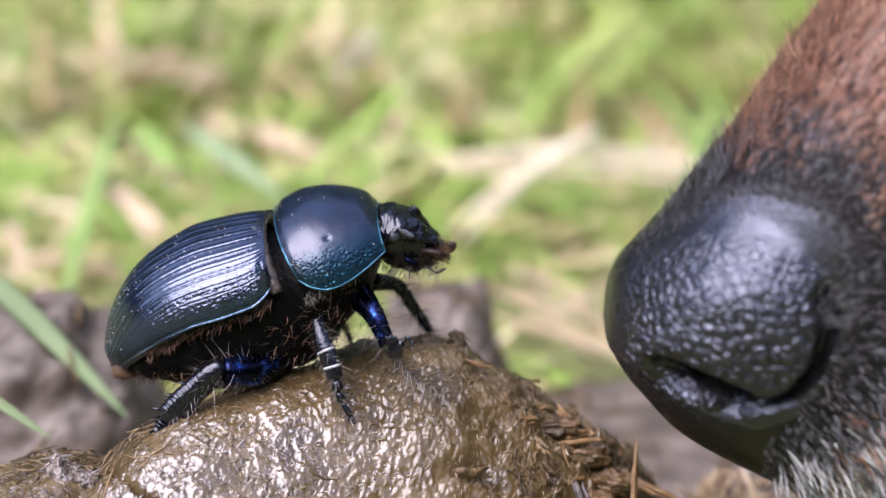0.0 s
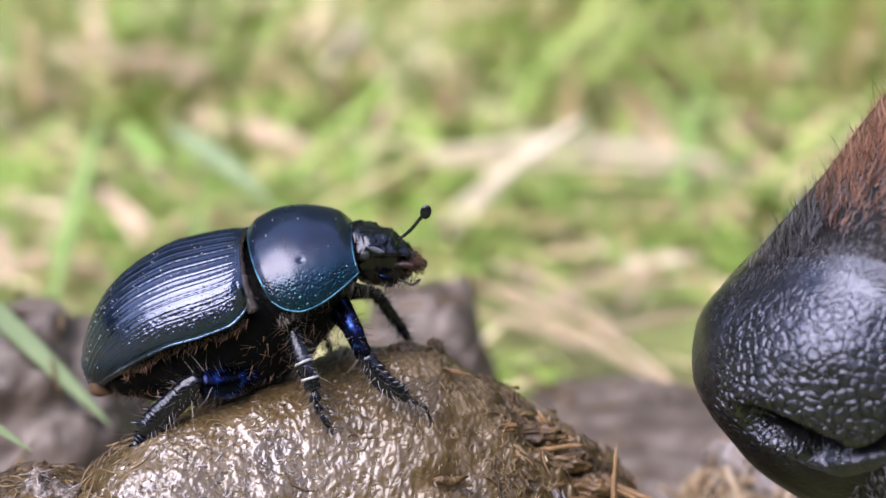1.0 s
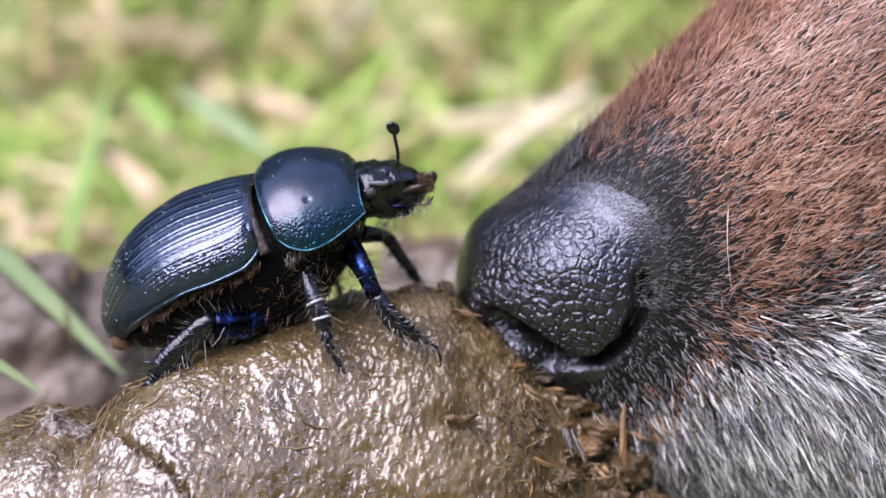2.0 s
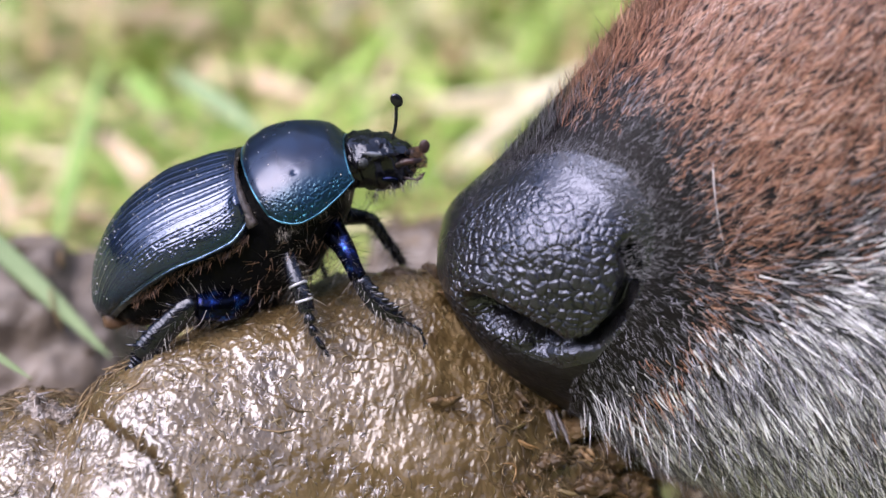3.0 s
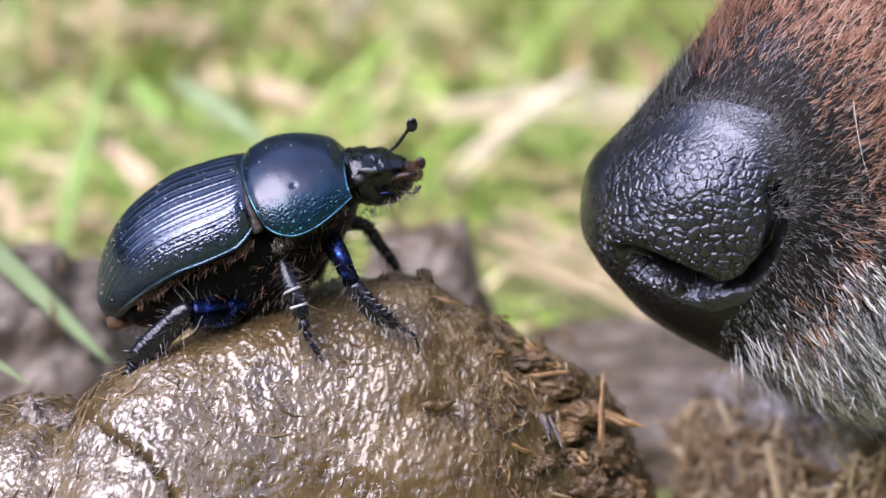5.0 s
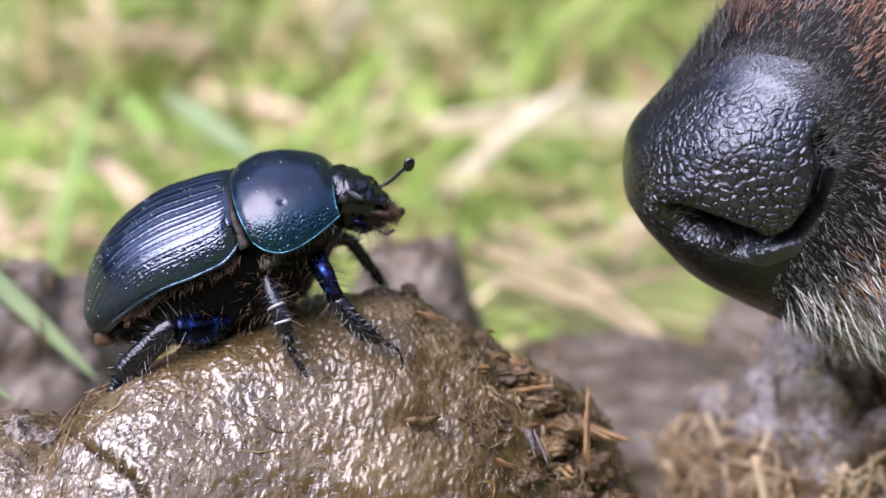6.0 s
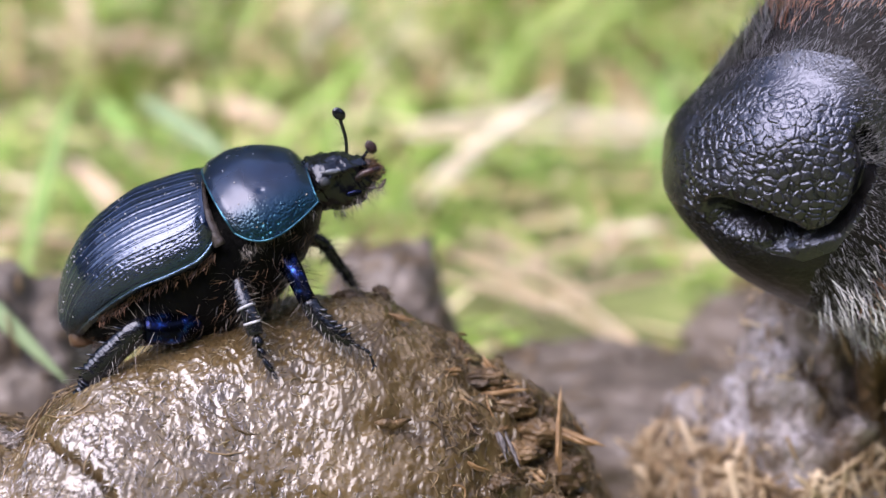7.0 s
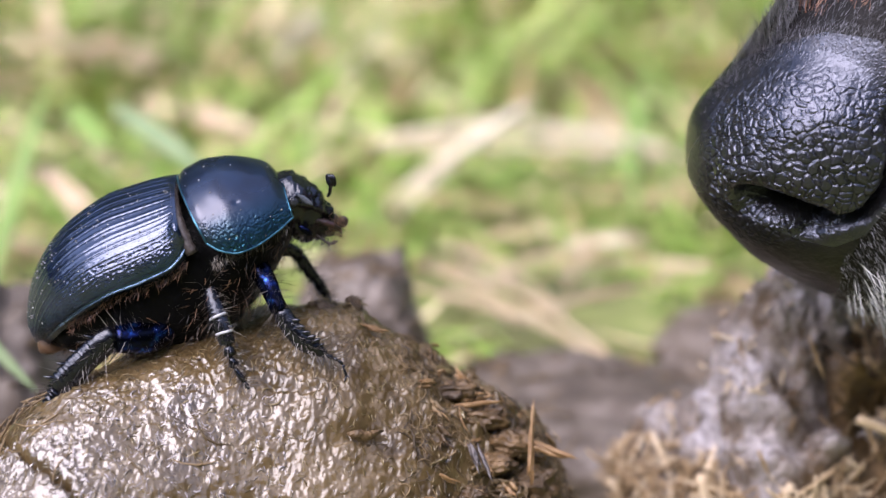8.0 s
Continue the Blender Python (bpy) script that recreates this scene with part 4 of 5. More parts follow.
def make_beetle():
    b = tagged(new("beetle"), "glossy blue-black dor beetle standing on the dung heap", "beetle")
    b.location = Vector(BEETLE_AT) * MM
    r = np.random.default_rng(11)
    for mirror in (False, True):
        case, rim = wing_case(mirror)
        w = part("wing_case", case, ELYTRON, b, "grooved blue-black wing case")
        part("rim", rim, STEEL, w, "steel-blue raised rim")
        if not mirror:
            row, col = r.normal(137, 65, 120) + r.choice([0, -62, 55], 120), r.normal(164, 46, 120)
            v = case[0][(np.clip(row, 10, 280).astype(int) * 261 + np.clip(col, 41, 253).astype(int))]
            bits = [blob(q + np.array([0, -0.03, 0.03]), r.uniform(0.015, 0.055, 3), 5, 6) for q in v if q[1] < -0.6]
            part("dust", gather(bits), SPECK, w, "pale dust specks", "stuff")
    plate, border = shield()
    pron = part("thorax_shield", plate, PRONOTUM, b, "smooth blue-black shield with a punctured edge")
    part("border", border, TEAL, pron, "teal-blue rim")
    v = plate[0][r.integers(259 * 12, len(plate[0]) - 259 * 12, 34)]
    part("dust", gather([blob(q + np.array([0, -0.02, 0.02]), r.uniform(0.015, 0.05, 3), 5, 6) for q in v if q[1] < -0.3]), SPECK, pron, "pale dust specks", "stuff")
    belly = part("belly", trunk_shape(), BELLY, b, "dark hairy underside")
    n = 520
    a, ph = r.uniform(-10, 6, n), r.uniform(math.pi * 1.02, math.pi * 1.55, n)
    top = np.interp(a, [-10.4, -8, -2, 1, 6.9], [-0.7, 0.6, 2.6, 3.2, 1.2])
    low = np.interp(a, [-10.4, -8.2, -5, -2.2, 1, 3.2, 5.5, 6.9], [-1.1, -2.6, -4.5, -5.3, -5.0, -3.9, -2.4, -1.0])
    w = np.interp(a, [-10.4, -8.5, -5, 0, 3, 5.5, 6.9], [0.5, 2.7, 4.1, 4.2, 4.0, 3.2, 2.0])
    base = tilt(np.stack([a, w * np.cos(ph), (top + low) / 2 + (top - low) / 2 * np.sin(ph)], -1))
    way = np.stack([r.normal(size=n) * 0.5 - 0.2, np.cos(ph) * 0.8, np.sin(ph) * 0.8 + r.normal(size=n) * 0.3], -1)
    part("belly_hair", bristles(base, way, np.full(n, 0.95), 0.04, r), TAN_SETA, belly, "tan hairs", "stuff")
    q = tilt(np.stack([r.uniform(1.4, 6.2, 260), -5.2 + 0 * r.random(260), r.uniform(-0.8, -0.2, 260)], -1))
    q[:, 1] = -5.3 + 0.9 * np.interp(q[:, 0], [1, 6], [0, 1.6])
    part("fringe", bristles(q, np.tile([0.25, -0.2, -1.0], (260, 1)) + r.normal(size=(260, 3)) * 0.3, np.full(260, 0.6), 0.03, r), SETA, pron, "dark hair fringe", "stuff")
    n = 380
    t = r.uniform(0.08, 0.72, n)
    rim = tilt(np.stack([WING_RIM[0](t), -WING_WIDE(t) * r.uniform(0.80, 0.88, n), WING_RIM[1](t) - r.uniform(0.1, 0.7, n)], -1))
    part("side_hair", bristles(rim, np.tile([-0.25, -0.5, -0.8], (n, 1)) + r.normal(size=(n, 3)) * 0.4, np.full(n, 0.5), 0.04, r), RUSTY_SETA, belly, "rusty brown hairs under the wing-case rim", "stuff")
    t = np.linspace(0.0, math.pi, 40)
    fold = tube(tilt(np.stack([1.25 + 0 * t, -5.05 * np.cos(t), 0.55 + 3.35 * np.sin(t)], -1)), 0.34 + 0.03 * np.sin(np.arange(40) * 2.1), 8)
    part("membrane", fold, MEMBRANE, belly, "grey-brown skin fold behind the shield")
    n = 420
    t = r.uniform(0.05, 1.35, n)
    gap = tilt(np.stack([1.35 + r.normal(size=n) * 0.12, -5.0 * np.cos(t), 0.6 + 3.3 * np.sin(t)], -1))
    part("collar_hair", bristles(gap, np.stack([r.normal(size=n) * 0.8 - 0.4, -np.cos(t), np.sin(t)], -1), np.full(n, 0.42), 0.04, r), SETA, belly, "grey-brown hairs in the gap behind the shield", "stuff")
    tailp = tube(tilt([(-9.6, -0.9, -0.9), (-10.3, -0.6, -1.2), (-10.8, -0.3, -1.35)]), [0.9, 0.6, 0.2], 10)
    part("tail_plate", tailp, TAN_SETA, b, "brown tail plate")

    # head, about its neck
    a = np.linspace(6.1, 10.35, 70)
    top = curve([6.1, 7.2, 8.65, 9.7, 10.1, 10.35], [1.2, 1.6, 1.08, 0.1, -0.45, -0.8])(a)
    mid = curve([6.1, 7.0, 8.2, 9.6, 10.35], [-0.3, -0.25, 0.0, -0.35, -0.95])(a)
    low = curve([6.1, 7.2, 8.6, 9.7, 10.35], [-1.3, -2.0, -2.35, -2.1, -1.5])(a)
    wid = curve([6.1, 7.2, 8.3, 9.3, 10.0, 10.35], [2.2, 2.5, 2.25, 1.75, 1.1, 0.6])(a)
    up = np.linspace(0, math.pi, 34)
    dn = np.linspace(math.pi, 2 * math.pi, 20)
    y = np.concatenate([wid[:, None] * np.sign(np.cos(up)) * np.abs(np.cos(up)) ** 0.7, 0.76 * wid[:, None] * np.cos(dn)], 1)
    h = np.concatenate([mid[:, None] + (top - mid)[:, None] * np.sin(up) ** 0.85, mid[:, None] - 0.06 + (mid - low)[:, None] * np.sin(dn)], 1)
    p = np.stack([a[:, None] + 0 * y, y, h], -1)
    crease = noise_at(p, 0.8, 3, 3.0).reshape(p.shape[:2]) * 0.20 + np.abs(noise_at(p, 0.24, 3, 6.0)).reshape(p.shape[:2]) * 0.12
    p = p + normals(p) * crease[..., None]
    v, f = flip(lattice(tilt(p), True))
    head = part("head", (v, f + [tuple(range(53, -1, -1)), tuple(range(69 * 54, 70 * 54))]), CHITIN, b, "ridged black wedge-shaped head")
    for k in (-1, 1):
        part("eye", blob(tilt((7.45, 2.25 * k, 0.15)), (0.38, 0.28, 0.34)), EYE, head, "grey bulging eye")
        part("brow", blob(tilt((8.05, 2.2 * k, 0.42)), (0.70, 0.16, 0.17)), STEEL_HORN, head, "shiny grey brow plate")
        part("cheek", blob(tilt((8.5, 1.72 * k, -1.5)), (0.5, 0.16, 0.2)), BLUE, head, "metallic blue cheek")
        jaw = tube(smooth_line([tilt((9.0, 1.15 * k, -0.9)), tilt((9.9, 1.25 * k, -1.0)), tilt((10.5, 0.95 * k, -1.25)), tilt((10.75, 0.35 * k, -1.6))], 14), np.interp(np.arange(14), [0, 6, 13], [0.26, 0.20, 0.05]) * (1 + 0.15 * np.sin(np.arange(14) * 2.3)), 10)
        part("jaw", jaw, MOUTH, head, "reddish brown jaw")
        pal = smooth_line([tilt((9.2, 1.4 * k, -1.7)), tilt((9.9, 1.6 * k, -2.1)), tilt((10.5, 1.2 * k, -1.95))], 8)
        part("palp", tube(pal, [0.05, 0.06, 0.08, 0.05, 0.08, 0.09, 0.11, 0.05], 8), MOUTH, head, "short dark palp")
    lipv, lipf = blob(tilt((10.1, 0, -0.75)), (0.42, 0.75, 0.26), 12, 18)
    lipv = lipv + (noise_at(lipv, 0.3, 2) * 0.12)[:, None]
    part("upper_lip", (lipv, lipf), MOUTH, head, "brown hairy upper lip")
    nm = 520
    mb = tilt(np.stack([r.uniform(9.7, 10.6, nm), r.uniform(-1.3, 1.0, nm), r.uniform(-1.7, -0.5, nm)], -1))
    part("mouth_hair", bristles(mb, np.tile([0.8, -0.4, 0.1], (nm, 1)) + r.normal(size=(nm, 3)) * 0.5, np.full(nm, 0.4), 0.03, r), TAN_SETA, head, "tan mouth hairs", "stuff")
    n = 170
    hb = tilt(np.stack([r.uniform(6.8, 10.3, n), r.uniform(-2.2, 0.2, n), -2.0 + r.uniform(-0.2, 0.3, n)], -1))
    part("chin_hair", bristles(hb, np.tile([0.35, -0.3, -0.9], (n, 1)) + r.normal(size=(n, 3)) * 0.4, np.full(n, 0.75), 0.03, r), SETA, head, "dark chin hairs", "stuff")
    feelers = []
    for k in (-1, 1):
        root, tip = np.array(tilt((9.50, 1.7 * k, 0.7))), np.array(tilt((11.40, 2.1 * k, 1.75)))
        if k > 0:
            root, tip = np.array(tilt((9.2, 1.3, -0.6))), np.array(tilt((10.65, 1.0, -0.92)))
        ln = smooth_line([root, root * 0.6 + tip * 0.4 + np.array([0.1, 0, -0.05]), tip], 14)
        rad = 0.085 + 0.03 * np.abs(np.sin(np.arange(14) * 1.6))
        rad[-1] = 0.14
        stem = part("antenna", tube(ln - root, rad, 8), CHITIN, head, "thin beaded antenna")
        stem.location = Vector(root) * MM
        d = (tip - root) / np.linalg.norm(tip - root)
        lam = [blob(tip - root + d * 0.2 + np.array([0.0, o, -o * 0.4]), (0.33, 0.12, 0.40), 10, 14) for o in (-0.15, 0, 0.15)]
        part("club", gather(lam), MOUTH if k > 0 else CHITIN, stem, "three-leaved dark club")
        nb = 14
        part("hairs", bristles(ln[r.integers(2, 9, nb)] - root, np.tile([-0.2, -0.3, 1.0], (nb, 1)) + r.normal(size=(nb, 3)) * 0.5, np.full(nb, 0.9), 0.025, r), SETA, stem, "fine hairs", "stuff")
        feelers.append((stem, root))

    legs = {}
    legs["mid"] = leg("middle_leg", [(1.57, -2.0, 0.18), (1.9, -3.6, -0.94), (2.42, -4.5, -2.22), (2.96, -5.0, -3.44), (3.22, -5.2, -4.41), (3.56, -5.3, -5.42), (4.21, -5.4, -6.42), (4.69, -5.5, -7.51)],
                      [0.7, 0.46, 0.46, 0.55, 0.5, 0.28, 0.18, 0.13], (0.2, 0.62), b, False, (0.43, 0.53), 1, "black spiny middle leg with pale joint rings")
    legs["hind"] = leg("hind_leg", [(-0.5, -2.5, -3.3), (-1.66, -4.0, -4.03), (-3.33, -5.0, -3.86), (-4.81, -5.3, -4.9), (-6.33, -5.5, -6.56), (-7.28, -5.5, -7.9)],
                       [1.1, 1.05, 0.80, 0.78, 0.84, 0.34], (0.40, 0.86), b, True, (), 2, "metallic blue and black hind leg with a broad spiny shin")
    legs["front"] = leg("front_leg", [(4.25, -2.0, 0.18), (5.15, -3.2, -0.7), (6.07, -4.0, -2.37), (7.33, -4.4, -3.98), (8.81, -4.5, -4.88), (9.64, -4.5, -5.34), (9.9, -4.5, -6.1)],
                        [0.9, 0.66, 0.52, 0.58, 0.60, 0.15, 0.1], (0.42, 0.82), b, True, (), 3, "metallic blue front leg with a broad black shin", True)
    legs["far_front"] = leg("front_leg", [(5.0, 2.0, -0.15), (6.41, 3.0, -0.59), (7.37, 3.2, -1.92), (8.41, 3.4, -3.46), (8.76, 3.4, -4.2), (9.61, 3.4, -5.69)],
                            [0.6, 0.42, 0.38, 0.34, 0.12, 0.09], (0.3, 0.72), b, False, (), 4, "black front leg")
    legs["far_mid"] = leg("middle_leg", [(1.6, 2.0, 0.0), (2.2, 4.5, -1.4), (2.8, 6.0, -3.4), (3.4, 6.6, -5.2), (4.4, 7.0, -7.0)], [0.55, 0.42, 0.42, 0.2, 0.1], (0.25, 0.65), b, False, (), 5, "black middle leg")
    legs["far_hind"] = leg("hind_leg", [(-0.5, 2.5, -3.0), (-2.6, 5.0, -3.6), (-4.4, 6.2, -5.2), (-6.0, 6.8, -7.6)], [0.8, 0.55, 0.5, 0.12], (0.4, 0.78), b, True, (), 6, "metallic blue hind leg")
    return b, pron, head, feelers, legs


beetle, pronotum, beetle_head, feelers, legs = make_beetle()


# ---- dog ----
K, KZ = 0.0332, 0.0341
D_X = np.array([0, 6, 15, 35, 60, 110, 180, 240, 310, 380, 480, 600, 800, 1100, 1500, 2100, 2700, 2900]) * K
D_TOP = curve(D_X, np.array([0, 48, 82, 112, 135, 182, 262, 331, 428, 512, 628, 748, 880, 990, 1150, 1250, 900, 300]) * KZ)
D_LOW = curve(D_X, np.array([0, -36, -55, -88, -120, -178, -228, -262, -300, -340, -374, -402, -450, -560, -760, -900, -700, -200]) * KZ)
D_WIDE = curve(D_X, np.array([0, 45, 75, 112, 145, 190, 222, 236, 246, 256, 274, 300, 350, 470, 760, 930, 760, 250]) * K)
SLIT = np.array([(345, 35), (352, -15), (330, -85), (290, -132), (235, -142), (175, -118), (118, -88), (82, -68)]) * (K, KZ)
NOSTRIL = np.array([(102, -88), (145, -108), (195, -135)]) * (K, KZ)
PAD = np.array([(-60, 170), (60, 165), (150, 192), (240, 205), (325, 180), (385, 105), (390, 40), (378, -20), (345, -110), (300, -165), (262, -215), (250, -300), (-60, -400)]) * (K, KZ)


def inside(x, z, poly):
    hit = np.zeros(np.shape(x), bool)
    for (x0, z0), (x1, z1) in zip(poly, np.roll(poly, -1, 0)):
        if z0 != z1:
            hit ^= ((z0 > z) != (z1 > z)) & (x < (x1 - x0) * (z - z0) / (z1 - z0) + x0)
    return hit


def muzzle_point(x, ph):
    t, lo, w = D_TOP(x), D_LOW(x), D_WIDE(x)
    return np.stack([x, -w * np.cos(ph), (t + lo) / 2 + (t - lo) / 2 * np.sin(ph)], -1)


def muzzle_normal(x, ph):
    e = 1e-3
    n = np.cross(muzzle_point(x + e, ph) - muzzle_point(x, ph), muzzle_point(x, ph + e) - muzzle_point(x, ph))
    return n / (np.linalg.norm(n, axis=-1, keepdims=True) + 1e-12)


def camera_view(p):
    """Where a point of either cheek shows to the camera; nose and fur zones are placed to fit that view."""
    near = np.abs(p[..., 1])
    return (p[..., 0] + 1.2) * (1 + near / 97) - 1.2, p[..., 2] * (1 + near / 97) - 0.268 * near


def nose_relief(x, z):
    """How far the nose's wing stands out, and its slit and nostril sink in."""
    wing = np.clip(1 - ((x - 195 * K) / (165 * K)) ** 2 - ((z - 10 * KZ) / (170 * KZ)) ** 2, 0, 1)
    out = 1.30 * wing ** (0.5 + 1.3 * np.clip((z + 1.2) / 4.0, 0, 1)) * np.clip(x / 2.0, 0, 1)
    below = line_distance(x, z, SLIT)
    out -= 1.5 * np.exp(-(below / 0.44) ** 2) * np.clip(x / 2.5, 0, 1)
    out -= 3.0 * np.exp(-(line_distance(x, z, NOSTRIL) / 0.85) ** 2)
    return out


def pebbles(p, x, z):
    """The leather's domed pebbles with cracks between them: largest on the wing, shallow on the shiny top."""
    on = np.clip(2.2 * (1.12 - ((x - 185 * K) / (185 * K)) ** 2 - ((z + 15 * KZ) / (165 * KZ)) ** 2), 0, 1) * np.clip((x - 7 * K) / (35 * K), 0, 1)
    on = on * np.clip(line_distance(x, z, SLIT) / 0.5 - 0.4, 0, 1)
    deep = 0.45 + 0.55 * np.clip((60 * KZ - z) / (70 * KZ), 0, 1)
    out = np.zeros(p.shape[:2])
    for i, j in zip(*np.nonzero(on > 0.01)):
        q = Vector(p[i, j]) / 0.54
        q = q + 0.25 * noise.noise_vector(q * 1.3)
        d = noise.voronoi(q)[0]
        gap = min(1.0, (d[1] - d[0]) / 0.21)
        out[i, j] = gap * gap * (3 - 2 * gap) - 0.22 * d[0] * d[0]
    return out * on * deep * 0.13


def make_dog():
    d = tagged(new("dog"), "brown dog with a grey muzzle and wet black nose", "dog")
    x = np.concatenate([14.0 * np.linspace(0.012, 1, 380) ** 1.2, np.linspace(14.4, 96.0, 70)])
    ph = np.concatenate([np.linspace(-1.1, 1.4, 480), np.linspace(1.4, 2 * math.pi - 1.1, 142)[1:-1]])
    m = len(ph)
    gx, gp = np.meshgrid(x, ph, indexing="ij")
    p = muzzle_point(gx, gp)
    sx, sz = camera_view(p)
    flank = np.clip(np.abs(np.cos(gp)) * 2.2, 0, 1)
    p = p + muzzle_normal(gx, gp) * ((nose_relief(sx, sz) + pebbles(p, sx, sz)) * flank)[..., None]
    v, f = lattice(p, True)
    mid = np.concatenate([v[np.array(f)].mean(1), v[:1]])
    f.append(tuple(range(m - 1, -1, -1)))
    f = [tuple(reversed(q)) for q in f]
    pad = inside(*camera_view(mid), PAD)

    def sub(keep):
        faces = [q for q, k in zip(f, keep) if k]
        used = np.unique(np.concatenate([np.array(q) for q in faces]))
        at = np.full(len(v), -1)
        at[used] = np.arange(len(used))
        return v[used], [tuple(int(at[i]) for i in q) for q in faces]
    mx, mz = camera_view(mid)
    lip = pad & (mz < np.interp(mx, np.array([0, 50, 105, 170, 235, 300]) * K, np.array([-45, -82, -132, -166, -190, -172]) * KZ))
    part("nose", sub(pad & ~lip), LEATHER, d, "wet black pebbled nose leather")
    part("lip", sub(lip), SHADED_LIP, d, "smooth black lip under the nostril")
    part("muzzle", sub(~pad), SKIN, d, "dark skin under the fur")

    r = np.random.default_rng(21)

    def coat(n, want, material, length, width, name, label, x_max=39.5, lift=0.55, inner=-0.3, stray=0.26, clump=0):
        x = x_max * r.random(n) ** 0.75
        ph = np.where(r.random(n) < 0.82, r.uniform(-1.65, 1.65, n), r.uniform(1.4, 4.9, n))
        p, nr = muzzle_point(x, ph), muzzle_normal(x, ph)
        xx, zz = camera_view(p)
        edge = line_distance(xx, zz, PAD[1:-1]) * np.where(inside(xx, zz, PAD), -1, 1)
        ok = (edge > inner) & (r.random(n) < want(xx, zz, edge))
        x, ph, p, nr, xx, zz, edge = x[ok], ph[ok], p[ok], nr[ok], xx[ok], zz[ok], edge[ok]
        m = len(x)
        low = np.clip((3.0 - zz) / 9.0, 0, 1)[:, None]
        flow = np.array([0.75, 0, 0.62]) * (1 - low) + np.array([0.62, 0, -0.85]) * low
        flow = flow + r.normal(size=(m, 3)) * stray
        flow -= nr * (flow * nr).sum(1, keepdims=True)
        flow /= np.linalg.norm(flow, axis=1, keepdims=True)
        way = flow + nr * (lift * r.uniform(0.4, 1.3, m))[:, None]
        way /= np.linalg.norm(way, axis=1, keepdims=True)
        side = np.cross(way, nr)
        side /= np.linalg.norm(side, axis=1, keepdims=True) + 1e-9
        ln = length(xx, zz, edge) * r.uniform(0.6, 1.3, m)
        bend = flow * 0.05 - nr * 0.22 + r.normal(size=(m, 3)) * (0.54 * stray)
        if clump:
            lead = r.choice(m, m // clump, replace=False)
            own = np.concatenate([lead[np.argmin(((q[:, None] - p[lead][None]) ** 2).sum(-1), 1)] for q in np.array_split(p, max(1, m // 400))])
            tip = p + (way + bend) * ln[:, None]
            bend = bend + 0.6 * (tip[own] - tip) / ln[:, None] * np.clip(1.0 / (np.linalg.norm(tip[own] - tip, axis=1, keepdims=True) + 0.3), 0, 1)
        vf = ribbons(p - nr * 0.05, way, side, ln, width * r.uniform(0.7, 1.3, m) * np.clip(ln / 1.2, 0.55, 1.15), bend, 3)
        part(name, vf, material, d, label, "stuff")

    line = lambda x, z, e, h, w: np.clip((h + 0.33 * (x - 8.8) + 0.48 * np.clip(x - 14.5, 0, 12) - z) / w + 0.4, 0, 1) * np.clip((e - 1.2) / 4.5, 0, 1)
    white = lambda x, z, e: line(x, z, e, -7.6, 7.0)
    patch = lambda x, z: noise_at(np.stack([x, z, 0 * x], -1), 3.2, 2, 77.0)
    dark = lambda x, z, e: np.maximum(np.clip(1.4 - (e + 2.0 * patch(x, z)) / np.where(z > 3, 3.7, 5.2), 0.0, 1), 0.85 * line(x, z, e, -4.0, 5.0))
    pits = ((19.1, 4.5, 0.5), (16.2, 1.6, 0.2), (21.8, 1.4, 0.24), (18.3, -1.4, 0.2), (23.5, 4.2, 0.22))
    bare = lambda x, z: np.prod([np.hypot(x - a, z - b) > w for a, b, w in pits], axis=0)
    size = lambda x, z, e: 0.45 + 0.10 * np.clip(e, 0, 6) + 1.2 * white(x, z, e)
    coat(80000, lambda x, z, e: np.maximum(dark(x, z, e) * (1 - 0.6 * white(x, z, e)), 0.75 * white(x, z, e)), FUR_DARK, size, 0.065, "dark_fur", "short black fur round the nose", lift=0.8)
    coat(85000, lambda x, z, e: bare(x, z) * (1 - dark(x, z, e)) * (1 - 0.95 * white(x, z, e)), FUR_BROWN, size, 0.075, "brown_fur", "red-brown fur on the muzzle", clump=7)
    coat(52000, lambda x, z, e: bare(x, z) * (0.35 + 0.65 * np.clip((x - 11) / 8, 0, 1)) * (1 - dark(x, z, e)) * (1 - 0.95 * white(x, z, e)), FUR_PALE, size, 0.055, "fawn_fur", "fawn hair tips")
    coat(34000, lambda x, z, e: white(x, z, e) ** 1.5, FUR_WHITE, lambda x, z, e: 0.9 + 2.2 * white(x, z, e), 0.125, "white_fur", "long white chin and cheek hair", lift=0.42, stray=0.13, clump=5)
    coat(110000, lambda x, z, e: 0.9 * (z > -0.6) * np.clip(1 + e / 3.6, 0, 1) ** 1.5 * (e < 0.4), FUR_DARK, lambda x, z, e: 0.30 + 0.2 * np.clip(1 + e / 3.6, 0, 1), 0.045, "pad_fuzz", "very short fuzz running onto the nose", x_max=17.0, lift=0.5, inner=-3.6)
    coat(9000, lambda x, z, e: 0.7 * (z < D_LOW(x) * 0.75) * (x > 8) * (e > 0.6), FUR_WHITE, lambda x, z, e: 2.2 + 0 * x, 0.045, "chin_fringe", "fine pale hairs hanging from the chin", lift=1.3)
    coat(80000, lambda x, z, e: (z > D_TOP(x) * 0.8) * dark(x, z, e), FUR_DARK, lambda x, z, e: 0.85 + 0.07 * np.clip(x, 0, 12), 0.065, "bridge_fuzz", "standing dark fuzz on the bridge of the nose", lift=1.4)
    coat(40000, lambda x, z, e: (z > D_TOP(x) * 0.8) * (1 - dark(x, z, e)), FUR_BROWN, lambda x, z, e: 1.6 + 0 * x, 0.07, "bridge_fur", "standing red-brown fur on the bridge of the nose", lift=1.3)
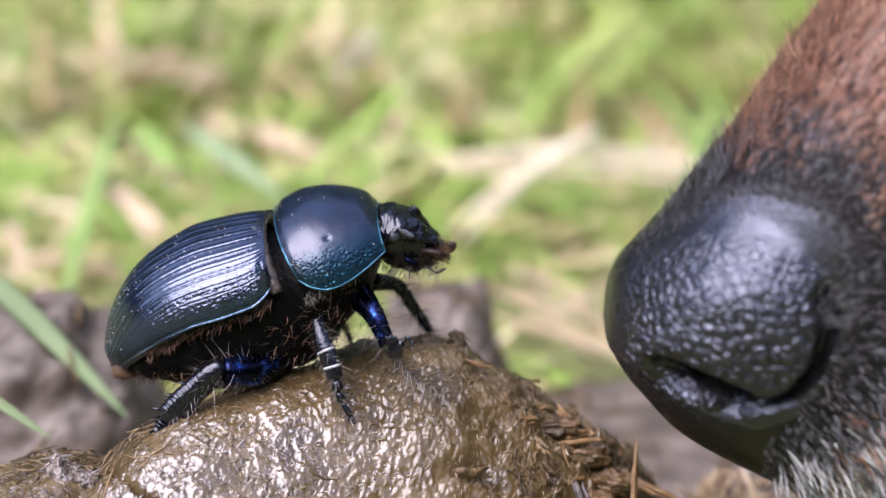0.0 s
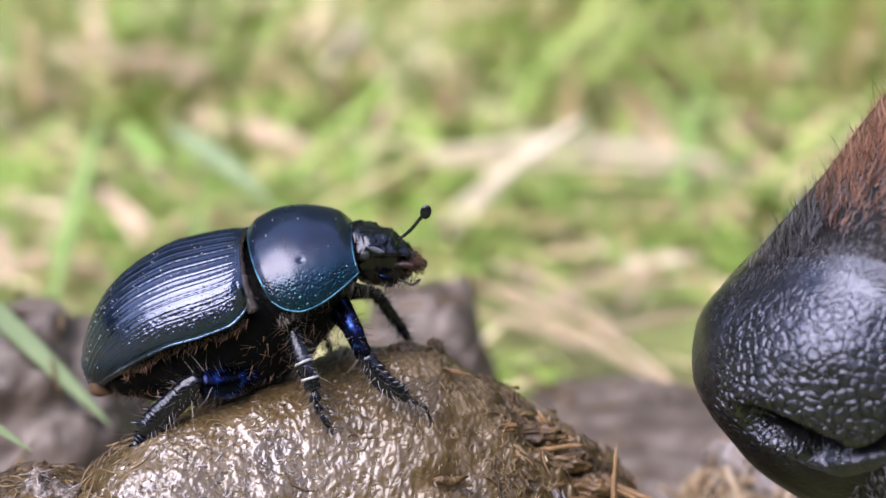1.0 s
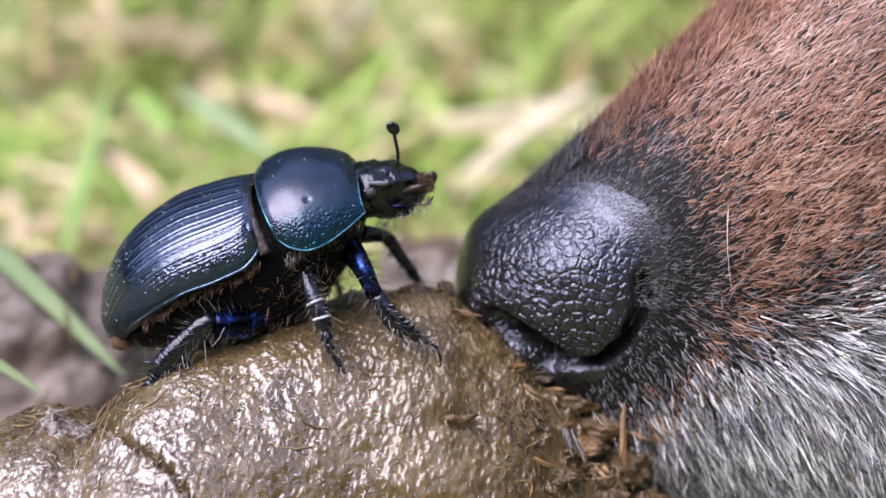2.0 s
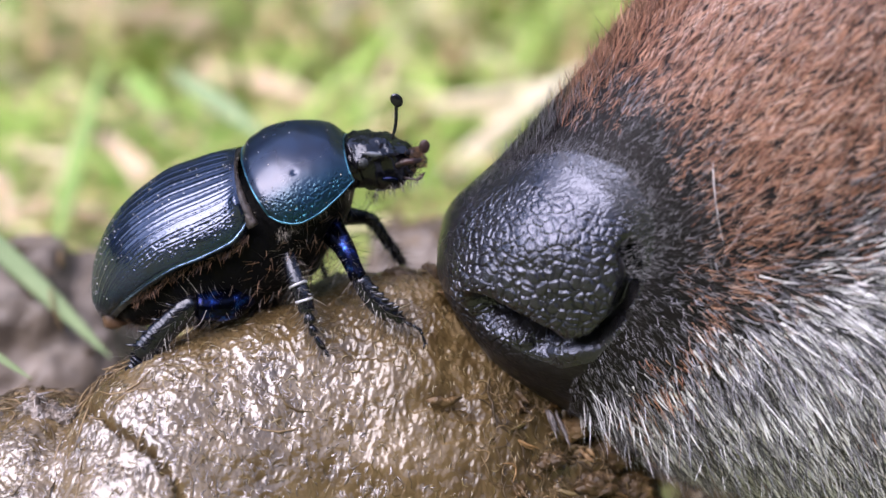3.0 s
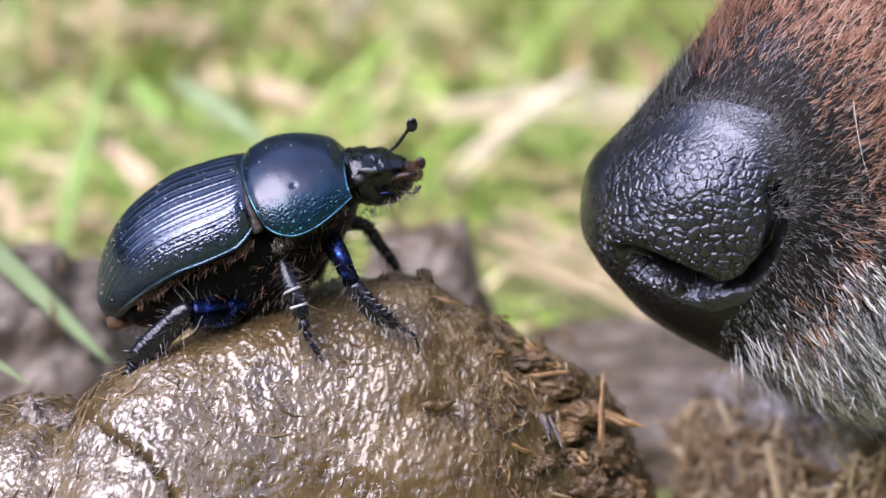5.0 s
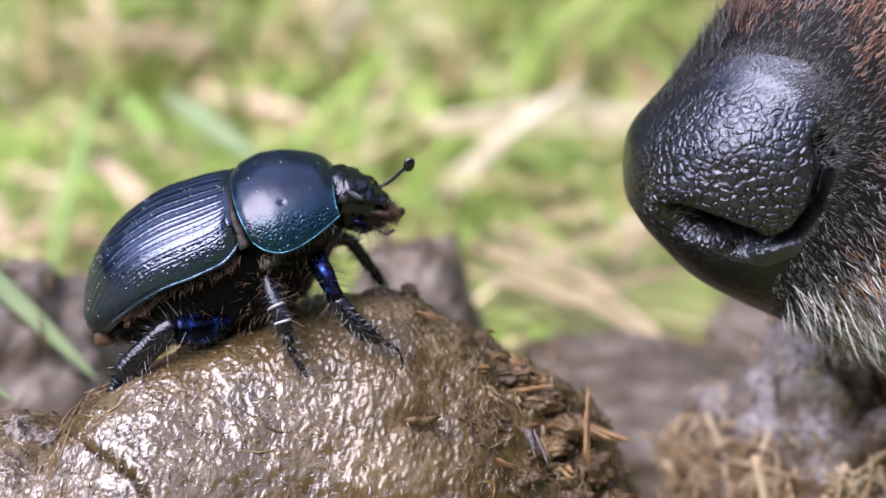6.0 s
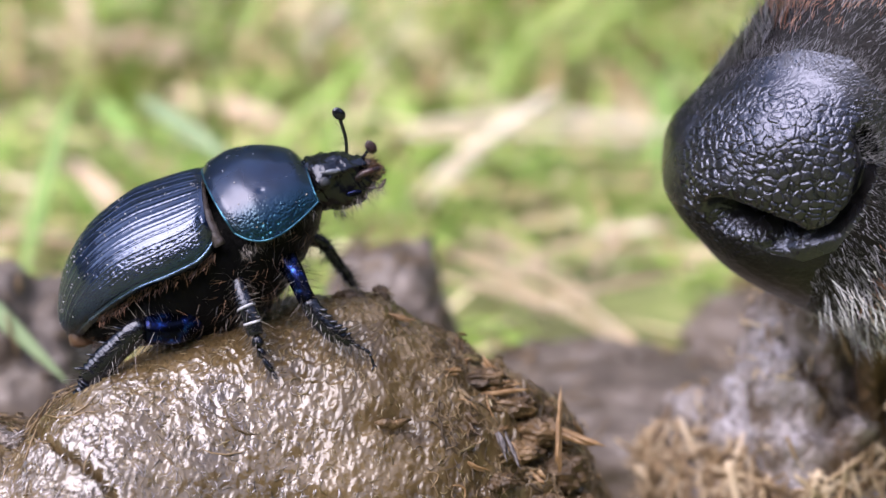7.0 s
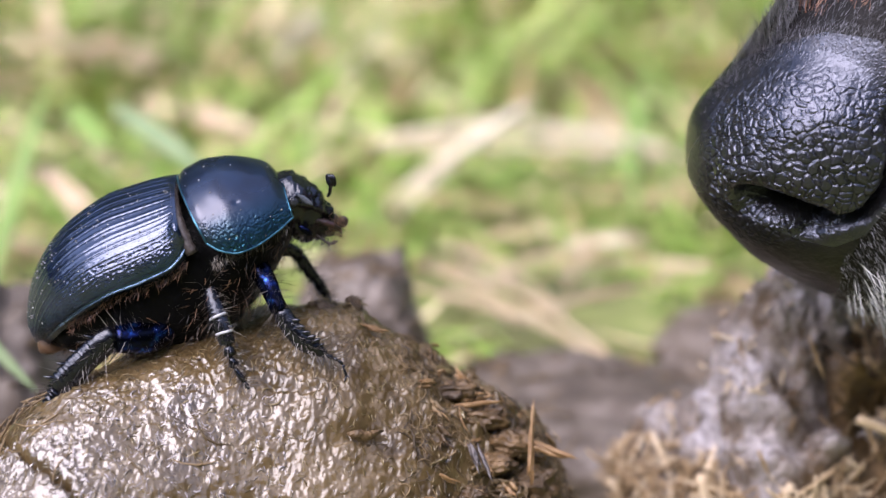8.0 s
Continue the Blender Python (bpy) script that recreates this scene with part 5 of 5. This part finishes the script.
    for x0, ph0, way, ln in ((14.6, 0.28, (0.05, -0.25, -1.0), 5.0), (9.8, 1.35, (-0.8, -0.4, 0.75), 4.2), (11.2, 1.25, (-0.8, -0.3, 0.5), 3.6), (17, -0.5, (0.7, -0.4, -0.8), 7.0), (20, -0.35, (0.8, -0.3, -0.7), 7.5)):
        o, w = muzzle_point(np.array([x0]), np.array([ph0]))[0], np.array(way)
        t = np.linspace(0, 1, 9)[:, None]
        part("whisker", tube(o + w / np.linalg.norm(w) * t * ln + np.array([0.6, 0, 0.1]) * t * t, (0.04 if ph0 < 0 else 0.024) * (1 - 0.85 * t[:, 0]), 5), FUR_WHITE if ph0 < 1 else SETA, d, "stiff whisker")
    return d


dog = make_dog()


# ---- movement ----
def motions():
    at = Vector(BEETLE_AT) * MM

    def shifted(dx, dz, turn, yaw=0.0, roll=0.0):
        hub = Vector((4.0, 0, 3.5)) * MM
        return Matrix.Translation(at + Vector((dx, 0, dz)) * MM) @ pose(0, 0, 0, 0, -turn, 0) @ Matrix.Translation(hub) @ pose(0, 0, 0, roll, 0, yaw) @ Matrix.Translation(-hub)

    body = {
        0.0: (-1.11, -0.08, -2.4), 0.5: (-0.90, -0.21, -2.4), 1.0: (-1.14, -0.46, -3.4), 1.5: (-1.34, -0.58, -2.4), 2.0: (-1.06, -0.62, 0.4), 2.2: (-1.04, -0.51, 0.7), 2.8: (-0.8, -0.2, 1.8),
        3.5: (-0.50, 0.04, 2.8), 4.0: (-0.35, 0.01, 2.2), 4.7: (-0.15, 0.0, 1.0), 5.5: (0, 0, 0), 6.0: (0.07, 0, 0.3), 6.5: (0.08, 0.03, 0.5), 7.0: (0.39, 0.12, 1.5), 7.5: (0.48, 0.14, 1.4), 8.0: (0.37, 0.17, 1.1)}
    shieldm = {
        0.0: (-0.23, 0.36, 1.6), 0.5: (-0.1, 0.03, 2.6), 1.0: (-0.42, -0.15, 0.3), 1.5: (-0.74, -0.18, -0.7), 2.0: (-0.66, -0.12, 0.4), 2.2: (-0.55, 0.2, -0.2), 2.8: (-0.2, 0.2, 3.0),
        3.5: (0.18, 0.21, 8.8), 4.0: (0.04, 0.18, 5.6), 4.7: (-0.1, 0.1, 1.0), 5.5: (0, 0, 0), 6.0: (0.13, 0.07, -1.2), 6.5: (0.23, 0.13, -0.7), 7.0: (0.35, 0.25, 2.2, 6, -4), 7.5: (0.4, 0.36, 0.6, 6, -4), 8.0: (0.2, 0.3, -1.6, 6, -4)}
    nod = {0.0: -28, 0.5: -16, 1.0: -20, 1.5: -13, 2.0: 0, 2.2: 3, 2.8: -4, 3.5: -21, 4.0: -17, 4.7: -6, 5.5: 0, 6.0: -27, 6.5: -10, 7.0: 5, 7.5: -8, 8.0: -34}
    feel = {0.0: 40, 0.5: 36, 1.0: 12, 1.5: 28, 2.0: 40, 2.2: 37, 2.8: 33, 3.5: 29, 4.0: 22, 4.7: 4, 5.5: -9, 6.0: 11, 6.5: 27, 7.0: 38, 7.5: 18, 8.0: -2}
    tuck = {0.0: 0.1, 0.5: 0.3, 1.0: 0.3, 1.5: 0.2, 2.0: 0.2, 3.5: 0.2, 4.0: 0.2, 5.5: 0.35, 6.0: 0.5, 6.5: 0.3, 8.0: 0.6}
    aside = {0.0: (62, -30), 0.5: (0, 0), 7.0: (0, 0), 7.5: (50, -45), 8.0: (46, -58)}
    off = lambda t, k: float(np.interp(t, list(aside), [v[k] for v in aside.values()]))
    neck = Vector(tilt((6.6, 0, 0.2))) * MM
    home = {t: shifted(*v) for t, v in body.items()}
    walk(beetle, [(t, m) for t, m in home.items()])
    plate = {t: home[t].inverted() @ shifted(*v) for t, v in shieldm.items()}
    walk(pronotum, [(t, m) for t, m in plate.items()])
    walk(beetle_head, [(t, m @ Matrix.Translation(neck) @ pose(0, 0, 0, 0, -nod[t], 0) @ Matrix.Translation(-neck - Vector((tuck.get(t, 0.0) * MM, 0, 0)))) for t, m in plate.items()])
    for stem, root in feelers:
        far = {0.0: -8, 0.5: -20, 1.0: -25, 1.5: -15, 2.0: -12, 2.8: 0, 3.5: 2, 4.2: 2, 4.8: 0, 5.5: -28, 6.0: -16, 6.5: -14, 7.0: 26, 7.5: 12, 8.0: -6}
        walk(stem, [(t, Matrix.Translation(Vector(root) * MM) @ (pose(0, 0, 0, off(t, 0), 0, off(t, 1)) if root[1] < 0 else Matrix()) @ pose(0, 0, 0, 0, -v, 0)) for t, v in (feel if root[1] < 0 else far).items()])

    def spot(t):
        ts = sorted(body)
        j = max(i for i, s in enumerate(ts) if s <= t + 1e-6)
        if j == len(ts) - 1:
            return home[ts[-1]]
        u = (t - ts[j]) / (ts[j + 1] - ts[j])
        u = u * u * (3 - 2 * u)
        return shifted(*[a + (b - a) * u for a, b in zip(body[ts[j]], body[ts[j + 1]])])

    stand = Matrix.Translation(at)
    steps = [0.0, 0.1, 0.2, 0.3, 0.4, 0.5, 0.6, 0.7, 0.8, 0.9, 1.0, 1.25, 1.5, 1.75, 2.0, 2.2, 2.8, 3.5, 4.0, 4.7, 5.5, 6.0, 6.5, 7.0, 7.5, 8.0]
    lift = {"front": ((0, 2), (0.5, 2), (0.6, 14), (0.7, 16), (0.8, 8), (0.9, 0)), "far_front": ((0, 0), (0.1, 10), (0.2, 36), (0.3, 78), (0.4, 52), (0.5, 4), (0.6, 0))}
    fold = {"front": ((0, 62), (0.3, 95), (0.5, 80), (0.6, 42), (0.7, 22), (0.8, 6), (0.9, 0)), "far_front": ((0, 0), (0.2, -10), (0.3, -24), (0.4, -20), (0.5, 0))}
    swing = {"front": ((0, -68), (0.3, -68), (0.5, -60), (0.6, -30), (0.8, 0)), "far_front": ((0, 0), (8, 0))}
    for name, (thigh, lower) in legs.items():
        hip = Vector({"front": (4.6, -2.6, -0.3), "far_front": (5.6, 2.5, -0.3)}.get(name, (0, 0, 0))) * MM
        knee = Vector({"front": (6.1, -4.0, -2.4), "far_front": (7.37, 3.2, -1.92)}.get(name, (0, 0, 0))) * MM
        turn = lambda rows, t: float(np.interp(t, [a for a, _ in rows], [b for _, b in rows]))
        rows = []
        for t in steps:
            m = spot(t).inverted() @ stand
            if name in lift:
                m = m @ Matrix.Translation(hip) @ pose(0, 0, 0, 0, -turn(lift[name], t), 0) @ Matrix.Translation(-hip)
            rows.append((t, m))
        walk(thigh, rows)
        if name in fold:
            for ob in lower:
                walk(ob, [(t, Matrix.Translation(knee) @ pose(0, 0, 0, 0, 0, turn(swing[name], t)) @ pose(0, 0, 0, 0, -turn(fold[name], t), 0) @ Matrix.Translation(-knee)) for t in steps])

    walk(dog, [
        (0.0, pose(0.00631, -0.01036, 0.02714, 0, -4.7, 0)),
        (0.1, pose(0.00859, -0.00992, 0.02540, 0, -4.6, 0)),
        (0.2, pose(0.00928, -0.01002, 0.02509, 0, -4.6, 0)),
        (0.3, pose(0.01016, -0.00920, 0.02482, 0, -4.5, 0)),
        (0.4, pose(0.01090, -0.00805, 0.02579, 0, -4.4, 0)),
        (0.5, pose(0.01314, -0.00809, 0.02581, 0, -4.3, 0)),
        (0.6, pose(0.01451, -0.00733, 0.02510, 0, -4.2, 0)),
        (0.7, pose(0.01401, -0.00740, 0.02480, 0, -4.1, 0)),
        (0.8, pose(0.01365, -0.00760, 0.02400, 0, -4.0, 0)),
        (0.9, pose(0.01300, -0.00751, 0.02434, 0, -3.4, 0)),
        (1.0, pose(0.01319, -0.00757, 0.02412, 0, -2.4, 0)),
        (1.1, pose(0.01144, -0.00806, 0.02240, 0, -0.3, 0)),
        (1.2, pose(0.00855, -0.00823, 0.02187, 0, 1.7, 0)),
        (1.3, pose(0.00598, -0.00722, 0.02218, 0, 2.7, 0)),
        (1.4, pose(0.00361, -0.00593, 0.02353, 0, 3.8, 0)),
        (1.5, pose(0.00243, -0.00584, 0.02412, 0, 5.3, 0)),
        (1.7, pose(0.00110, -0.00314, 0.02327, 0, 5.8, 0)),
        (1.8, pose(0.00012, -0.00135, 0.02210, 0, 6.4, 0)),
        (1.9, pose(-0.00065, -0.00011, 0.02288, 0, 6.9, 0)),
        (2.0, pose(-0.00094, 0.00116, 0.02368, 0, 6.9, 0)),
        (2.1, pose(-0.00225, 0.00101, 0.02310, 0, 5.9, 0)),
        (2.2, pose(-0.00176, 0.00055, 0.02144, 0, 5.9, 0)),
        (3.3, pose(-0.00082, -0.00530, 0.02554, 0, -0.0, 0)),
        (3.5, pose(0.00063, -0.00566, 0.02385, 0, -0.0, 0)),
        (3.7, pose(0.00121, -0.00605, 0.02319, 0, 0.0, 0)),
        (3.9, pose(0.00248, -0.00489, 0.02445, 0, -1.0, 0)),
        (4.0, pose(0.00370, -0.00398, 0.02437, 0, -2.0, 0)),
        (4.1, pose(0.00676, -0.00480, 0.02161, 0, -2.0, 0)),
        (4.2, pose(0.00769, -0.00460, 0.02250, 0, -2.4, 0)),
        (5.3, pose(0.00823, -0.00032, 0.02797, 0, -2.5, 0)),
        (5.5, pose(0.00889, -0.00015, 0.02891, 0, -2.5, 0)),
        (5.7, pose(0.00903, -0.00002, 0.02937, 0, -3.4, 0)),
        (5.9, pose(0.00998, -0.00111, 0.02939, 0, -4.4, 0)),
        (6.0, pose(0.01154, -0.00092, 0.03012, 0, -5.3, 0)),
        (6.1, pose(0.01163, -0.00071, 0.03049, 0, -5.4, 0)),
        (6.3, pose(0.01234, -0.00044, 0.03069, 0, -5.0, 0)),
        (6.5, pose(0.01240, -0.00023, 0.03063, 0, -4.5, 0)),
        (6.8, pose(0.01360, 0.00092, 0.03067, 0, -4.7, 0)),
        (7.0, pose(0.01579, 0.00082, 0.03029, 0, -4.9, 0)),
        (7.2, pose(0.01582, 0.00085, 0.03033, 0, -5.1, 0)),
        (7.4, pose(0.01612, 0.00096, 0.03071, 0, -5.7, 0)),
        (7.6, pose(0.01641, 0.00005, 0.03149, 0, -6.4, 0)),
        (7.8, pose(0.01784, 0.00012, 0.03191, 0, -6.5, 0)),
        (8.0, pose(0.01869, 0.00011, 0.03199, 0, -6.6, 0)),
    ])


motions()
